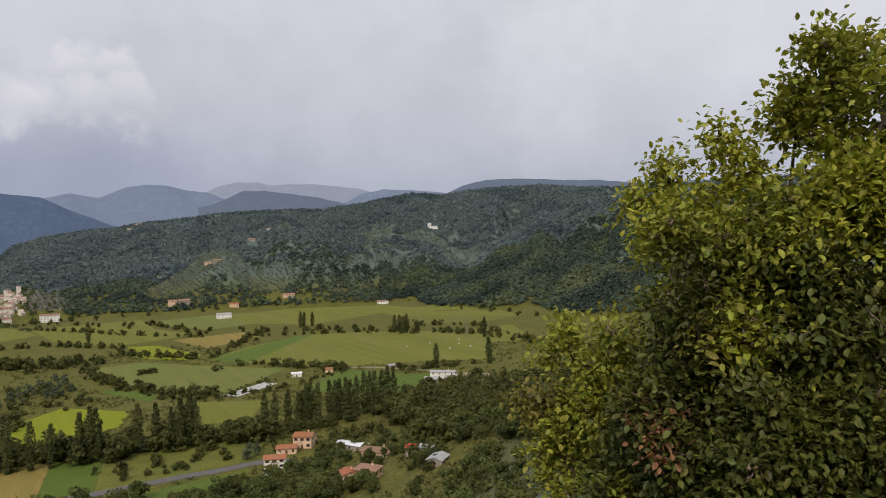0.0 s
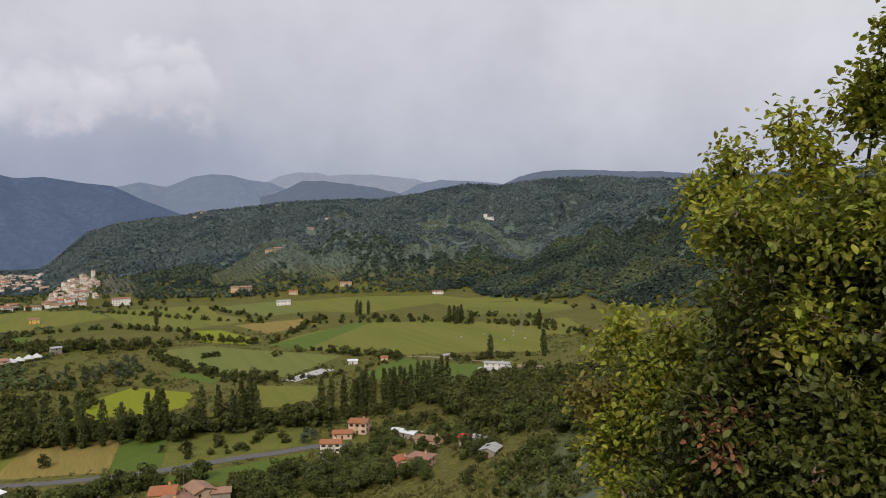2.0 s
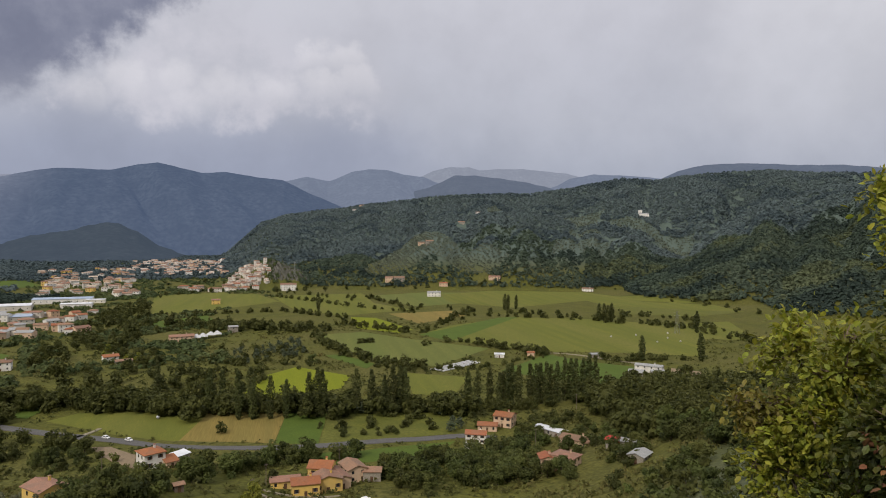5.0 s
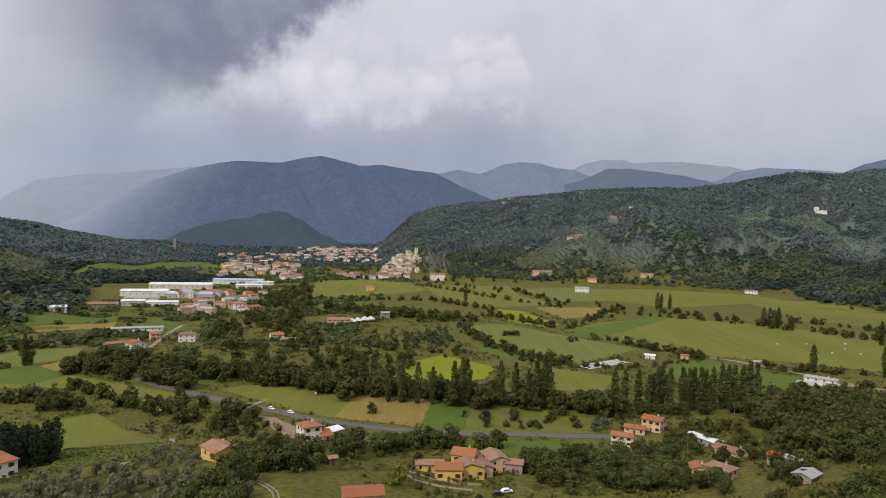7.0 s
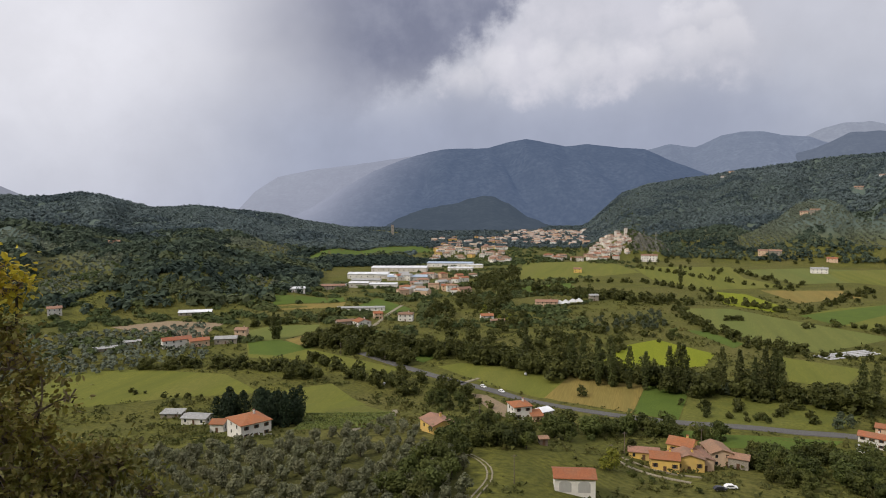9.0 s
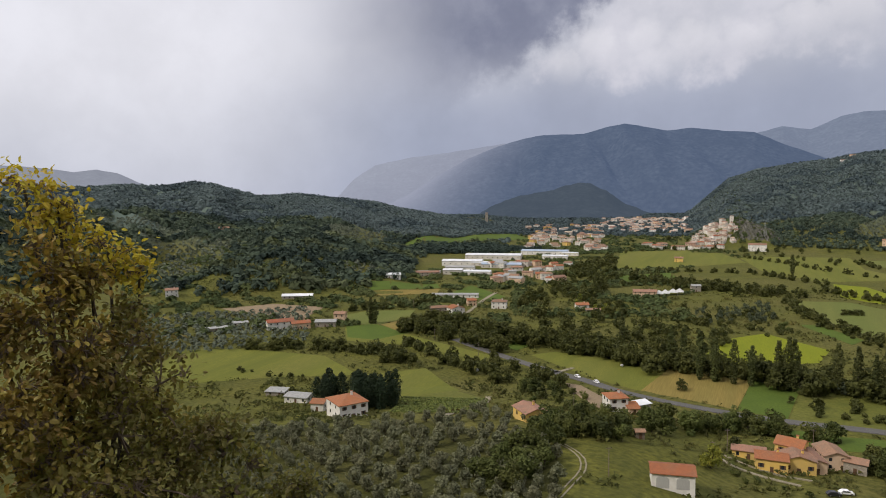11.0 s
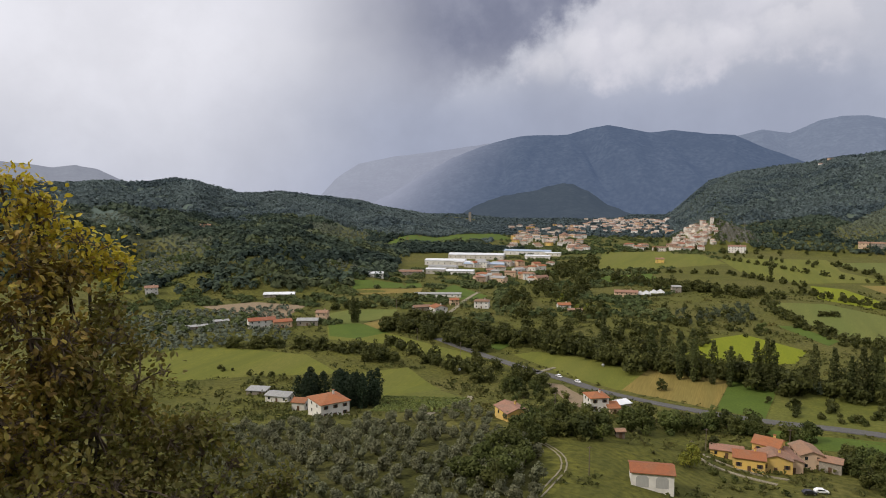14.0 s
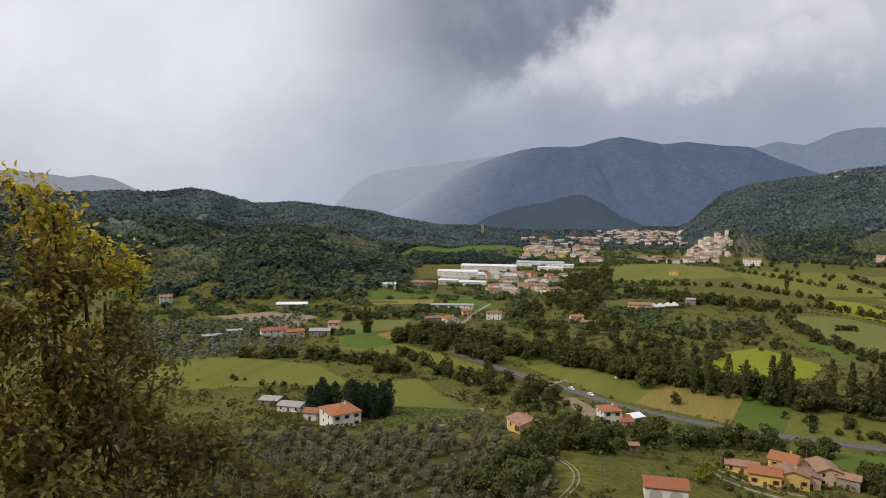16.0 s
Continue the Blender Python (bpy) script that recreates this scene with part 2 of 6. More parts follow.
PLASTER = material("white_plaster", (0.78, 0.75, 0.70), (0.68, 0.65, 0.60), scale=0.6, rough=0.85, alt2=(0.6, 0.57, 0.52), spec=0.2)
PINK = material("peach_plaster", (0.66, 0.47, 0.32), (0.58, 0.41, 0.28), scale=0.6, rough=0.85, alt2=(0.52, 0.38, 0.27), spec=0.2)
YELLOW = material("yellow_plaster", (0.72, 0.48, 0.13), (0.64, 0.43, 0.13), scale=0.6, rough=0.85, alt2=(0.56, 0.40, 0.16), spec=0.2)
STONE = material("stone_wall", (0.42, 0.37, 0.30), (0.32, 0.28, 0.23), scale=0.9, rough=0.9, fine=4, bump=0.4)
TOWNWALL = material("town_plaster", (0.66, 0.61, 0.54), (0.53, 0.485, 0.43), scale=0.2, rough=0.9, per=0.45, spec=0.1)
ROOF_RED = material("terracotta_tiles", (0.40, 0.13, 0.055), (0.31, 0.11, 0.055), scale=0.9, rough=0.85, alt2=(0.28, 0.15, 0.09), per=0.2, bump=0.6, fine=7, coarse=0.08)
ROOF_OLD = material("weathered_tiles", (0.36, 0.19, 0.12), (0.27, 0.155, 0.105), scale=1.2, rough=0.9, alt2=(0.21, 0.15, 0.11), per=0.3, bump=0.6, fine=7, coarse=0.08)
ROOF_PALE = material("bleached_tiles", (0.44, 0.34, 0.27), (0.34, 0.26, 0.21), scale=0.5, rough=0.9, per=0.35)
ROOF_GREY = material("cement_sheet", (0.42, 0.42, 0.41), (0.32, 0.32, 0.31), scale=0.8, rough=0.8, bump=0.3, fine=5)
ROOF_SIGNAL = material("red_sheet_roof", (0.42, 0.035, 0.03), (0.33, 0.03, 0.03), scale=0.6, rough=0.6)
ROOF_WHITE = material("white_sheet_roof", (0.66, 0.67, 0.69), (0.54, 0.55, 0.57), scale=0.15, rough=0.6, per=0.15)
ROOF_BLUE = material("blue_sheet_roof", (0.35, 0.42, 0.52), (0.30, 0.36, 0.46), scale=0.2, rough=0.6)
GLASS = material("window_dark", (0.03, 0.035, 0.04), (0.02, 0.02, 0.025), scale=2, rough=0.15, spec=0.6)
SHUTTER = material("brown_shutter", (0.13, 0.07, 0.04), (0.10, 0.055, 0.03), scale=5, rough=0.7)
GATE = material("grey_gate", (0.45, 0.44, 0.42), (0.38, 0.37, 0.35), scale=2, rough=0.6, stretch=(8, 8, 0.3, 0))
METAL = material("galvanised_steel", (0.5, 0.5, 0.5), (0.4, 0.4, 0.4), scale=2, rough=0.4, metal=0.9)
TIMBER = material("grey_timber", (0.2, 0.16, 0.12), (0.14, 0.11, 0.085), scale=4, rough=0.85)
CAR_WHITE = material("white_car_paint", (0.8, 0.8, 0.8), (0.75, 0.75, 0.75), scale=1, rough=0.25, spec=0.5)
CAR_DARK = material("dark_car_paint", (0.03, 0.03, 0.035), (0.02, 0.02, 0.025), scale=1, rough=0.25, spec=0.5)
RUBBER = material("rubber", (0.02, 0.02, 0.02), scale=8, rough=0.8)
ROCK = material("grey_cliff", (0.2, 0.185, 0.165), (0.1, 0.1, 0.075), scale=0.05, rough=0.95, fine=0.3, bump=0.8, coarse=2)
CANVAS = material("white_canvas", (0.55, 0.55, 0.55), (0.45, 0.45, 0.45), scale=0.5, rough=0.7)

# ---- the lie of the land ----
# heights over the valley floor by bearing (degrees right of the middle view) and distance from the viewpoint


def smooth(x, a, b):
    t = np.clip((x - a) / (b - a), 0, 1)
    return t * t * (3 - 2 * t)


def near_slope(b, d):
    left = np.interp(d, [0, 2.5, 5, 15, 60, 130, 195, 247, 299, 351], [102.3, 102.2, 98, 88, 54, 26, 20.8, 17, 6.5, 0])
    mid = np.interp(d, [0, 2.5, 5, 15, 60, 130, 195, 228, 273, 318], [102.3, 102.2, 98, 88, 52, 22, 13, 9, 4, 0])
    right = np.interp(d, [0, 2.5, 5, 15, 60, 130, 260, 390, 520], [102.3, 102.2, 98.5, 93, 74, 52, 36, 21, 0])
    a, c = smooth(b, -14, 2), smooth(b, 18, 42)
    front = (left * (1 - a) + mid * a) * (1 - c) + right * c
    behind = 102.3 + 0.45 * np.clip(d - 2, 0, 500)
    k = smooth(np.abs(b), 75, 105)
    return front * (1 - k) + behind * k


# each ridge: bearings, skyline elevation, distance of the crest, distance of the foot, steepness
RIDGES = [
    # the long wooded crest, with its olive hill, chapel spur and near spurs
    ((-8, -6.0, -5.0, -4.3, -2.6, -0.5, 1.8, 3.3, 6.0, 9.5, 12.0, 16.5, 20.5, 23.6, 25.7, 27.8, 30.8, 32.8, 34.8, 39.1, 41, 46.5, 60), (-5, -2.4, -1.5, -0.8, 0.75, 1.45, 1.8, 2.0, 2.4, 2.85, 3.2, 3.4, 3.5, 3.9, 4.3, 4.7, 4.5, 4.8, 5.0, 5.1, 4.85, 4.6, 4.8), 2600, 1500, 0.85),
    ((-1, 1.2, 2.3, 5.9, 9.2, 12.3, 15.9, 19.6, 22.5, 23.9, 25.3, 26.2, 27.2), (-5, -2.5, -1.9, -1.05, -0.7, 0.75, 1.7, 1.95, 1.8, 0.8, -1.2, -3.2, -6), 1750, 1235, 0.8),
    ((16, 18.6, 19.6, 22.5, 23.9, 26.4, 28.4, 30.8, 32.7, 36), (-5, -1.4, -0.5, 1.35, 2.0, 2.95, 3.0, 1.6, 0.1, -5), 2050, 1320, 0.8),
    ((24, 25.7, 27.7, 31.2, 35.1, 38.1, 41.0, 43.8, 46.5, 60), (-7, -4.5, -3.2, -1.35, 0.5, 2.35, 3.25, 3.75, 4.4, 4.8), 1850, 1090, 0.8),
    ((33, 35, 37, 38.9, 42.7, 45.5, 47.8, 60), (-7, -4.9, -4.2, -3.5, -1.2, 0.2, 1.1, 3), 1420, 960, 0.8),
    # the left ridge, its wooded shelf and the low wood at its foot
    ((-90, -58.3, -54.1, -51.1, -48.3, -46.4, -44.9, -41.4, -38.2, -36.4, -33.6, -31.7, -29.7, -27.3, -23.9, -21.5, -19, -13), (0.8, 0.7, 0.6, 0.8, 0.7, 1.0, 0.8, -0.2, -0.05, -0.3, -0.6, -0.8, -1.4, -1.8, -2.4, -2.7, -3.2, -5.5), 1850, 1000, 0.8),
    ((-60, -56.3, -54.5, -51.1, -48.7, -47.1, -45.4, -42, -37, -34, -31, -28), (0.1, 0.0, -0.4, -0.4, -0.45, -0.9, -1.8, -2.0, -1.7, -2.2, -3.4, -6), 1330, 850, 0.75),
    ((-60, -50.5, -47.2, -44.6, -41.1, -38.3, -35.5, -32.7, -28.8, -26.9, -25), (-6, -5.6, -4.6, -3.4, -3.0, -2.9, -3.8, -4.5, -5.4, -6.6, -9), 990, 690, 0.7),
    ((-6.6, -5.6, -4, -3, -1.8, -0.5, 2, 5), (-5.5, -4.3, -3.2, -2.6, -2.3, -3.0, -3.9, -5.5), 1380, 1262, 0.8),
]


def ground(b, d):
    z = near_slope(b, d)
    for bs, es, crest, foot, steep in RIDGES:
        e = np.interp(b, bs, es, left=es[0] - 3, right=es[-1])
        top = np.maximum(104 + crest * np.tan(np.radians(e)), 0)
        s = np.clip((d - foot) / (crest - foot), 0, 1)
        wave = 0.13 * np.sin(b * 0.75 + d * 0.0016 + foot) + 0.09 * np.sin(b * 1.7 - d * 0.003 + foot)
        gully = 0.22 * np.abs(np.sin(b * 0.55 + d * 0.0011 + 0.6 * np.sin(b * 0.9 + foot))) - 0.14
        rise = top * s ** steep * (1 + (wave * 2 + gully * 1.6) * (1 - s))
        fall = top * np.clip(1 - (d - crest) / (0.6 * crest), 0, 1)
        z = np.maximum(z, np.where(d < crest, rise, fall))
    return z


def spot(b, d, lift=0.0):
    """The place on the ground at a bearing and distance."""
    r = radians(b)
    return Vector((d * math.sin(r), d * math.cos(r), float(ground(b, d)) + lift))


def ground_xy(x, y):
    return ground(np.degrees(np.arctan2(x, y)), np.hypot(x, y))


def mesh_object(name, verts, faces, mat, parent=None, label="", smooth_shade=False):
    me = bpy.data.meshes.new(name)
    me.from_pydata([tuple(v) for v in verts] if not isinstance(verts, np.ndarray) else verts.tolist(), [], faces if isinstance(faces, list) else faces.tolist())
    me.materials.append(mat)
    if smooth_shade:
        me.shade_smooth()
    ob = new(name, me)
    if parent:
        ob.parent = parent
    if label:
        ob["label"] = label
    return ob


def part(name, bm, mat, parent, label=""):
    me = bpy.data.meshes.new(name)
    bm.to_mesh(me)
    bm.free()
    me.materials.append(mat)
    ob = new(name, me)
    ob.parent = parent
    if label:
        ob["label"] = label
    return ob


def block(x0, x1, y0, y1, z0, z1, bevel=0.0):
    bm = bmesh.new()
    bmesh.ops.create_cube(bm, size=1)
    for v in bm.verts:
        v.co = Vector((x0 if v.co.x < 0 else x1, y0 if v.co.y < 0 else y1, z0 if v.co.z < 0 else z1))
    if bevel:
        bmesh.ops.bevel(bm, geom=bm.edges[:], offset=bevel, segments=2, affect="EDGES")
    return bm


def prism(profile, axis, a, b):
    """A bar with the given outline, drawn out along axis from a to b."""
    bm = bmesh.new()
    rings = []
    for t in (a, b):
        ring = []
        for u, v in profile:
            ring.append(bm.verts.new((t, u, v) if axis == "x" else (u, t, v)))
        rings.append(ring)
    n = len(profile)
    for i in range(n):
        bm.faces.new((rings[0][i], rings[0][(i + 1) % n], rings[1][(i + 1) % n], rings[1][i]))
    bm.faces.new(rings[0])
    bm.faces.new(rings[1])
    bmesh.ops.recalc_face_normals(bm, faces=bm.faces[:])
    return bm


def limb(bm, p, q, r0, r1, sides=6):
    """A tapered limb from p to q."""
    p, q = Vector(p), Vector(q)
    axis = (q - p).normalized()
    side = axis.orthogonal().normalized()
    up = axis.cross(side)
    rings = []
    for at, r in ((p, r0), ((p + q) / 2 + side * (q - p).length * 0.04, (r0 + r1) / 2), (q, r1)):
        rings.append([bm.verts.new(at + (side * math.cos(2 * math.pi * k / sides) + up * math.sin(2 * math.pi * k / sides)) * r) for k in range(sides)])
    for a, b in zip(rings, rings[1:]):
        for k in range(sides):
            bm.faces.new((a[k], a[(k + 1) % sides], b[(k + 1) % sides], b[k]))


# ---- ground sheet ----
cols = np.concatenate([np.arange(-180, -70, 4.0), np.arange(-70, 65, 0.5), np.arange(65, 180, 4.0)])
rows_d = np.concatenate([[0.0, 0.6], 1.2 * 1.019 ** np.arange(0, 442)])
rows_d = rows_d[rows_d < 4900]
gb, gd = np.meshgrid(cols, rows_d)
gz = ground(gb, gd)
roughness = np.sin(gb * 3.7 + gd * 0.031) * np.cos(gb * 1.9 - gd * 0.017)
gz = gz + np.clip(gz - 15, 0, 80) / 80 * 6 * roughness * (gd > 780)
gv = np.stack([gd * np.sin(np.radians(gb)), gd * np.cos(np.radians(gb)), gz], -1).reshape(-1, 3)
nc, nr = len(cols), len(rows_d)
gi = np.arange(nc * nr).reshape(nr, nc)
gf = np.stack([gi[:-1, :], np.roll(gi, -1, 1)[:-1, :], np.roll(gi, -1, 1)[1:, :], gi[1:, :]], -1).reshape(-1, 4)
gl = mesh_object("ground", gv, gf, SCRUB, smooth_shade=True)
tagged(gl, "rough green valley floor rising into wooded hills", "ground", kind="structure")

# ---- far mountains behind the rain ----


def mountain(name, bs, es, dist, mat, label, seed, jag=0.12):
    rng = np.random.default_rng(seed)
    bb = np.arange(bs[0], bs[-1] + 0.01, 0.15)
    ee = np.interp(bb, bs, es)
    bump = sum(np.sin(bb * f + rng.uniform(0, 6)) / f for f in (3.1, 5.3, 9.7, 17.0))
    ee = ee + jag * bump
    verts, faces = [], []
    steps = 26
    for k in range(steps + 1):
        s = k / steps
        dd = dist * (0.80 + 0.20 * s)
        top = np.maximum(104 + dist * np.tan(np.radians(ee)), 2)
        bend = bb + 5.0 * s * np.sin(bb * 0.21 + seed) + 2.0 * s + 0.8 * np.sin(bb * 0.8 + 5 * s)
        spurs = 0.36 * np.abs(np.sin(bend * 0.3 + seed)) + 0.07 * np.sin(bend * 0.9 + seed * 2) + 0.025 * np.sin(bend * 2.9 - 9 * s) - 0.15
        zz = top * s ** 0.8 * (1 + spurs * (1 - s) * 1.5) - 4 * (1 - s)
        verts.append(np.stack([dd * np.sin(np.radians(bb)), dd * np.cos(np.radians(bb)), zz], -1))
    n = len(bb)
    ii = np.arange(n * (steps + 1)).reshape(steps + 1, n)
    faces = np.stack([ii[:-1, :-1], ii[:-1, 1:], ii[1:, 1:], ii[1:, :-1]], -1).reshape(-1, 4)
    ob = mesh_object(name, np.concatenate(verts), faces, mat, smooth_shade=True)
    return tagged(ob, label, "mountain", kind="structure")


# first colour: painted haze that glows; second: the mountain's own woods
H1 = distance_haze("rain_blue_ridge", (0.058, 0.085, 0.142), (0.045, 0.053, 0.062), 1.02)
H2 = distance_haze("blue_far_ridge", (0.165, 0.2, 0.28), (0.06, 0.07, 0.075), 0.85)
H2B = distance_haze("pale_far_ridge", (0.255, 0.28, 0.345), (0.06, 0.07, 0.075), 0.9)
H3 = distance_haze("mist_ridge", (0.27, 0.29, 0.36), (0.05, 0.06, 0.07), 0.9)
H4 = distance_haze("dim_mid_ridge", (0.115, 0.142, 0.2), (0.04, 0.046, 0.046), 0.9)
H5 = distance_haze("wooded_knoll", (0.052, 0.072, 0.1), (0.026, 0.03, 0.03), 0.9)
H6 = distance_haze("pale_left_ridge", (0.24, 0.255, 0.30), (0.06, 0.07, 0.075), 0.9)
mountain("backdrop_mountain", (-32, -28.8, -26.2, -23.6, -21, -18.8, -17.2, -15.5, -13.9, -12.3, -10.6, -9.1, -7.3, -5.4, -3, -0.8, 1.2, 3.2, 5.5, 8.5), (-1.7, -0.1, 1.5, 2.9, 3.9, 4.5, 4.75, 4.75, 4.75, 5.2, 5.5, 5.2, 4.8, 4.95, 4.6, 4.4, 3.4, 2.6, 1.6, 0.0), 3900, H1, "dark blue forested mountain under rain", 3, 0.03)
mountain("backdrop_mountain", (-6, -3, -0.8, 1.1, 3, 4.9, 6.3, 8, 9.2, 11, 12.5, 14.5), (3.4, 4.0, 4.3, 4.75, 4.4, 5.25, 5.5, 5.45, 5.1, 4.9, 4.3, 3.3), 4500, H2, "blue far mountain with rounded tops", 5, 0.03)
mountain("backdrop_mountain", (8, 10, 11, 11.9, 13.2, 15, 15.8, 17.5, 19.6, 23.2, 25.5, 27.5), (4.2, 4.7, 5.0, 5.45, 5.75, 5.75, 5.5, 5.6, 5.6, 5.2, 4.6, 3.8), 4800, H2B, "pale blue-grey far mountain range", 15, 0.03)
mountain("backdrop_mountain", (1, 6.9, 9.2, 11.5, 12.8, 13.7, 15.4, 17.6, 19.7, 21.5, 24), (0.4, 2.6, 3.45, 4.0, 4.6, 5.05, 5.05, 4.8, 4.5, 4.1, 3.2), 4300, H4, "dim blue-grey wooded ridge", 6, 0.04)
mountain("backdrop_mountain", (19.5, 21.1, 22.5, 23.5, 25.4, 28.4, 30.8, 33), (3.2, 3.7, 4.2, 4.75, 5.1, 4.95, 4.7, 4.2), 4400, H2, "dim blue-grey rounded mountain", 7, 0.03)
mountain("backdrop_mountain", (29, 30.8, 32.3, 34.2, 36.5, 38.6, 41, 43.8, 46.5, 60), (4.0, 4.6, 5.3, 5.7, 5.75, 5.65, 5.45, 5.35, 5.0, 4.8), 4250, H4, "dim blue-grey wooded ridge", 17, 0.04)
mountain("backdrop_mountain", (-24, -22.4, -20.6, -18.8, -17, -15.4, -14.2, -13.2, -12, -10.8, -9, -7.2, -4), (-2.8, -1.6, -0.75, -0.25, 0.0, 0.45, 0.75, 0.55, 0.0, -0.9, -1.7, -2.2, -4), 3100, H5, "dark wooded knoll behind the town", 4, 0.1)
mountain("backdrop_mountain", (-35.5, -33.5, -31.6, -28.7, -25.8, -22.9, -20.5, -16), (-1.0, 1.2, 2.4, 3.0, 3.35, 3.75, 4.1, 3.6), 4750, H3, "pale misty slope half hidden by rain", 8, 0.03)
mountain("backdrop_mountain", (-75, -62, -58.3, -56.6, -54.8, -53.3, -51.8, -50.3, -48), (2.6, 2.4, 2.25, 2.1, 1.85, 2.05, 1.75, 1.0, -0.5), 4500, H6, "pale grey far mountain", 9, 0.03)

# painted rain veil: emission fades left flanks of the blue ridge and slope behind


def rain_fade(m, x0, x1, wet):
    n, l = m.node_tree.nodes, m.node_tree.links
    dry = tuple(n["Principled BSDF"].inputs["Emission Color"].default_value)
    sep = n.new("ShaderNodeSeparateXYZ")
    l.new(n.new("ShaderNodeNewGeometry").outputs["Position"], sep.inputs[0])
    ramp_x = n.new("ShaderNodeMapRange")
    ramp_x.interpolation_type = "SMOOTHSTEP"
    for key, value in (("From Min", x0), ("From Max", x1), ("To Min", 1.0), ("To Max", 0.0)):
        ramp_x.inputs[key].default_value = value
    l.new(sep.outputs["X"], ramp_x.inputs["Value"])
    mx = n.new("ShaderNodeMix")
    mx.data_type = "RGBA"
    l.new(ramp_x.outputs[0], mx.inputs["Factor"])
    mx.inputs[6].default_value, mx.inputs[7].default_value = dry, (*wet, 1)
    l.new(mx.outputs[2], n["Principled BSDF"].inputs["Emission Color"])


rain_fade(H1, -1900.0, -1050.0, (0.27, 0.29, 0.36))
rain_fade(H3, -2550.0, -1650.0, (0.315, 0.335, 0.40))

# ---- fields ----


FIELD_COUNT = [0]
FIELD_PLOTS = []


def field(corners, mat, label, lift=0.0, name="field", category="field"):
    """A field over the ground between corners given by bearing and distance."""
    FIELD_COUNT[0] += 1
    lift += 0.03 + 0.005 * FIELD_COUNT[0]
    FIELD_PLOTS.append(corners)
    bm = bmesh.new()
    pts = [spot(b, d) for b, d in corners]
    bm.faces.new([bm.verts.new((p.x, p.y, 0)) for p in pts])
    bmesh.ops.triangulate(bm, faces=bm.faces[:])
    for _ in range(6):
        long = [e for e in bm.edges if e.calc_length() > 18]
        if not long or len(bm.faces) > 6000:
            break
        bmesh.ops.subdivide_edges(bm, edges=long, cuts=1)
        bmesh.ops.triangulate(bm, faces=[f for f in bm.faces if len(f.verts) > 3])
    for v in bm.verts:
        v.co.z = float(ground_xy(v.co.x, v.co.y)) + lift
    bmesh.ops.recalc_face_normals(bm, faces=bm.faces[:])
    if sum(f.normal.z for f in bm.faces) < 0:
        bmesh.ops.reverse_faces(bm, faces=bm.faces[:])
    me = bpy.data.meshes.new(name)
    bm.to_mesh(me)
    bm.free()
    me.materials.append(mat)
    return tagged(new(name, me), label, category, kind="structure")


def ribbon(name, line, width, mat, label, lift=0.4, category="road"):
    """A road or track along a line of bearings and distances."""
    pts = [spot(b, d) for b, d in line]
    fine = []
    for i in range(len(pts) - 1):
        p0, p1, p2, p3 = pts[max(i - 1, 0)], pts[i], pts[i + 1], pts[min(i + 2, len(pts) - 1)]
        steps = max(2, int((p2 - p1).length / 6))
        for k in range(steps):
            t = k / steps
            fine.append(0.5 * (2 * p1 + (p2 - p0) * t + (2 * p0 - 5 * p1 + 4 * p2 - p3) * t * t + (3 * p1 - p0 - 3 * p2 + p3) * t ** 3))
    fine.append(pts[-1])
    verts, faces = [], []
    for i, p in enumerate(fine):
        t = (fine[min(i + 1, len(fine) - 1)] - fine[max(i - 1, 0)])
        side = Vector((t.y, -t.x, 0)).normalized() * width / 2
        for q, dz in ((p - side * 1.08, -0.35), (p - side, 0), (p + side, 0), (p + side * 1.08, -0.35)):
            z = float(ground_xy(q.x, q.y))
            verts.append((q.x, q.y, z + lift + dz))
    for i in range(len(fine) - 1):
        for k in range(3):
            a = 4 * i + k
            faces.append((a, a + 1, a + 5, a + 4))
    ob = mesh_object(name, verts, faces, mat)
    return tagged(ob, label, category, kind="structure"), fine


F_LIME = material("young_crop", (0.205, 0.225, 0.014), (0.16, 0.185, 0.013), scale=0.08, rough=0.9, fine=0.9, spec=0.1, depth=0.86, stretch=(2, 0.2, 1, 20), bump=0.3)
F_GREEN = material("clover_field", (0.098, 0.138, 0.022), (0.074, 0.11, 0.02), scale=0.06, rough=0.9, fine=1.0, spec=0.1, depth=0.86, bump=0.3)
F_OLIVE = material("mown_meadow", (0.168, 0.168, 0.03), (0.115, 0.126, 0.025), scale=0.03, rough=0.95, fine=0.8, alt2=(0.175, 0.162, 0.042), spec=0.1, depth=0.86, stretch=(3.5, 0.25, 1, 35), bump=0.3)
F_STUBBLE = material("stubble", (0.27, 0.19, 0.055), (0.185, 0.145, 0.042), scale=0.05, rough=0.95, fine=0.7, alt2=(0.17, 0.165, 0.05), spec=0.1, depth=0.86, stretch=(2.5, 0.12, 1, -62), bump=0.3)
F_PALE = material("dry_meadow", (0.165, 0.17, 0.045), (0.115, 0.13, 0.034), scale=0.02, rough=0.95, fine=0.5, alt2=(0.11, 0.15, 0.035), spec=0.1, depth=0.86, stretch=(4.5, 0.25, 1, 60), bump=0.3)
F_ROUGH = material("rough_pasture", (0.15, 0.148, 0.028), (0.10, 0.11, 0.024), scale=0.09, rough=0.95, fine=0.6, alt2=(0.145, 0.14, 0.045), spec=0.1, depth=0.86, bump=0.6, coarse=0.5)
F_EARTH = material("bare_earth", (0.30, 0.22, 0.13), (0.24, 0.18, 0.11), scale=0.2, rough=0.95, fine=1.5)

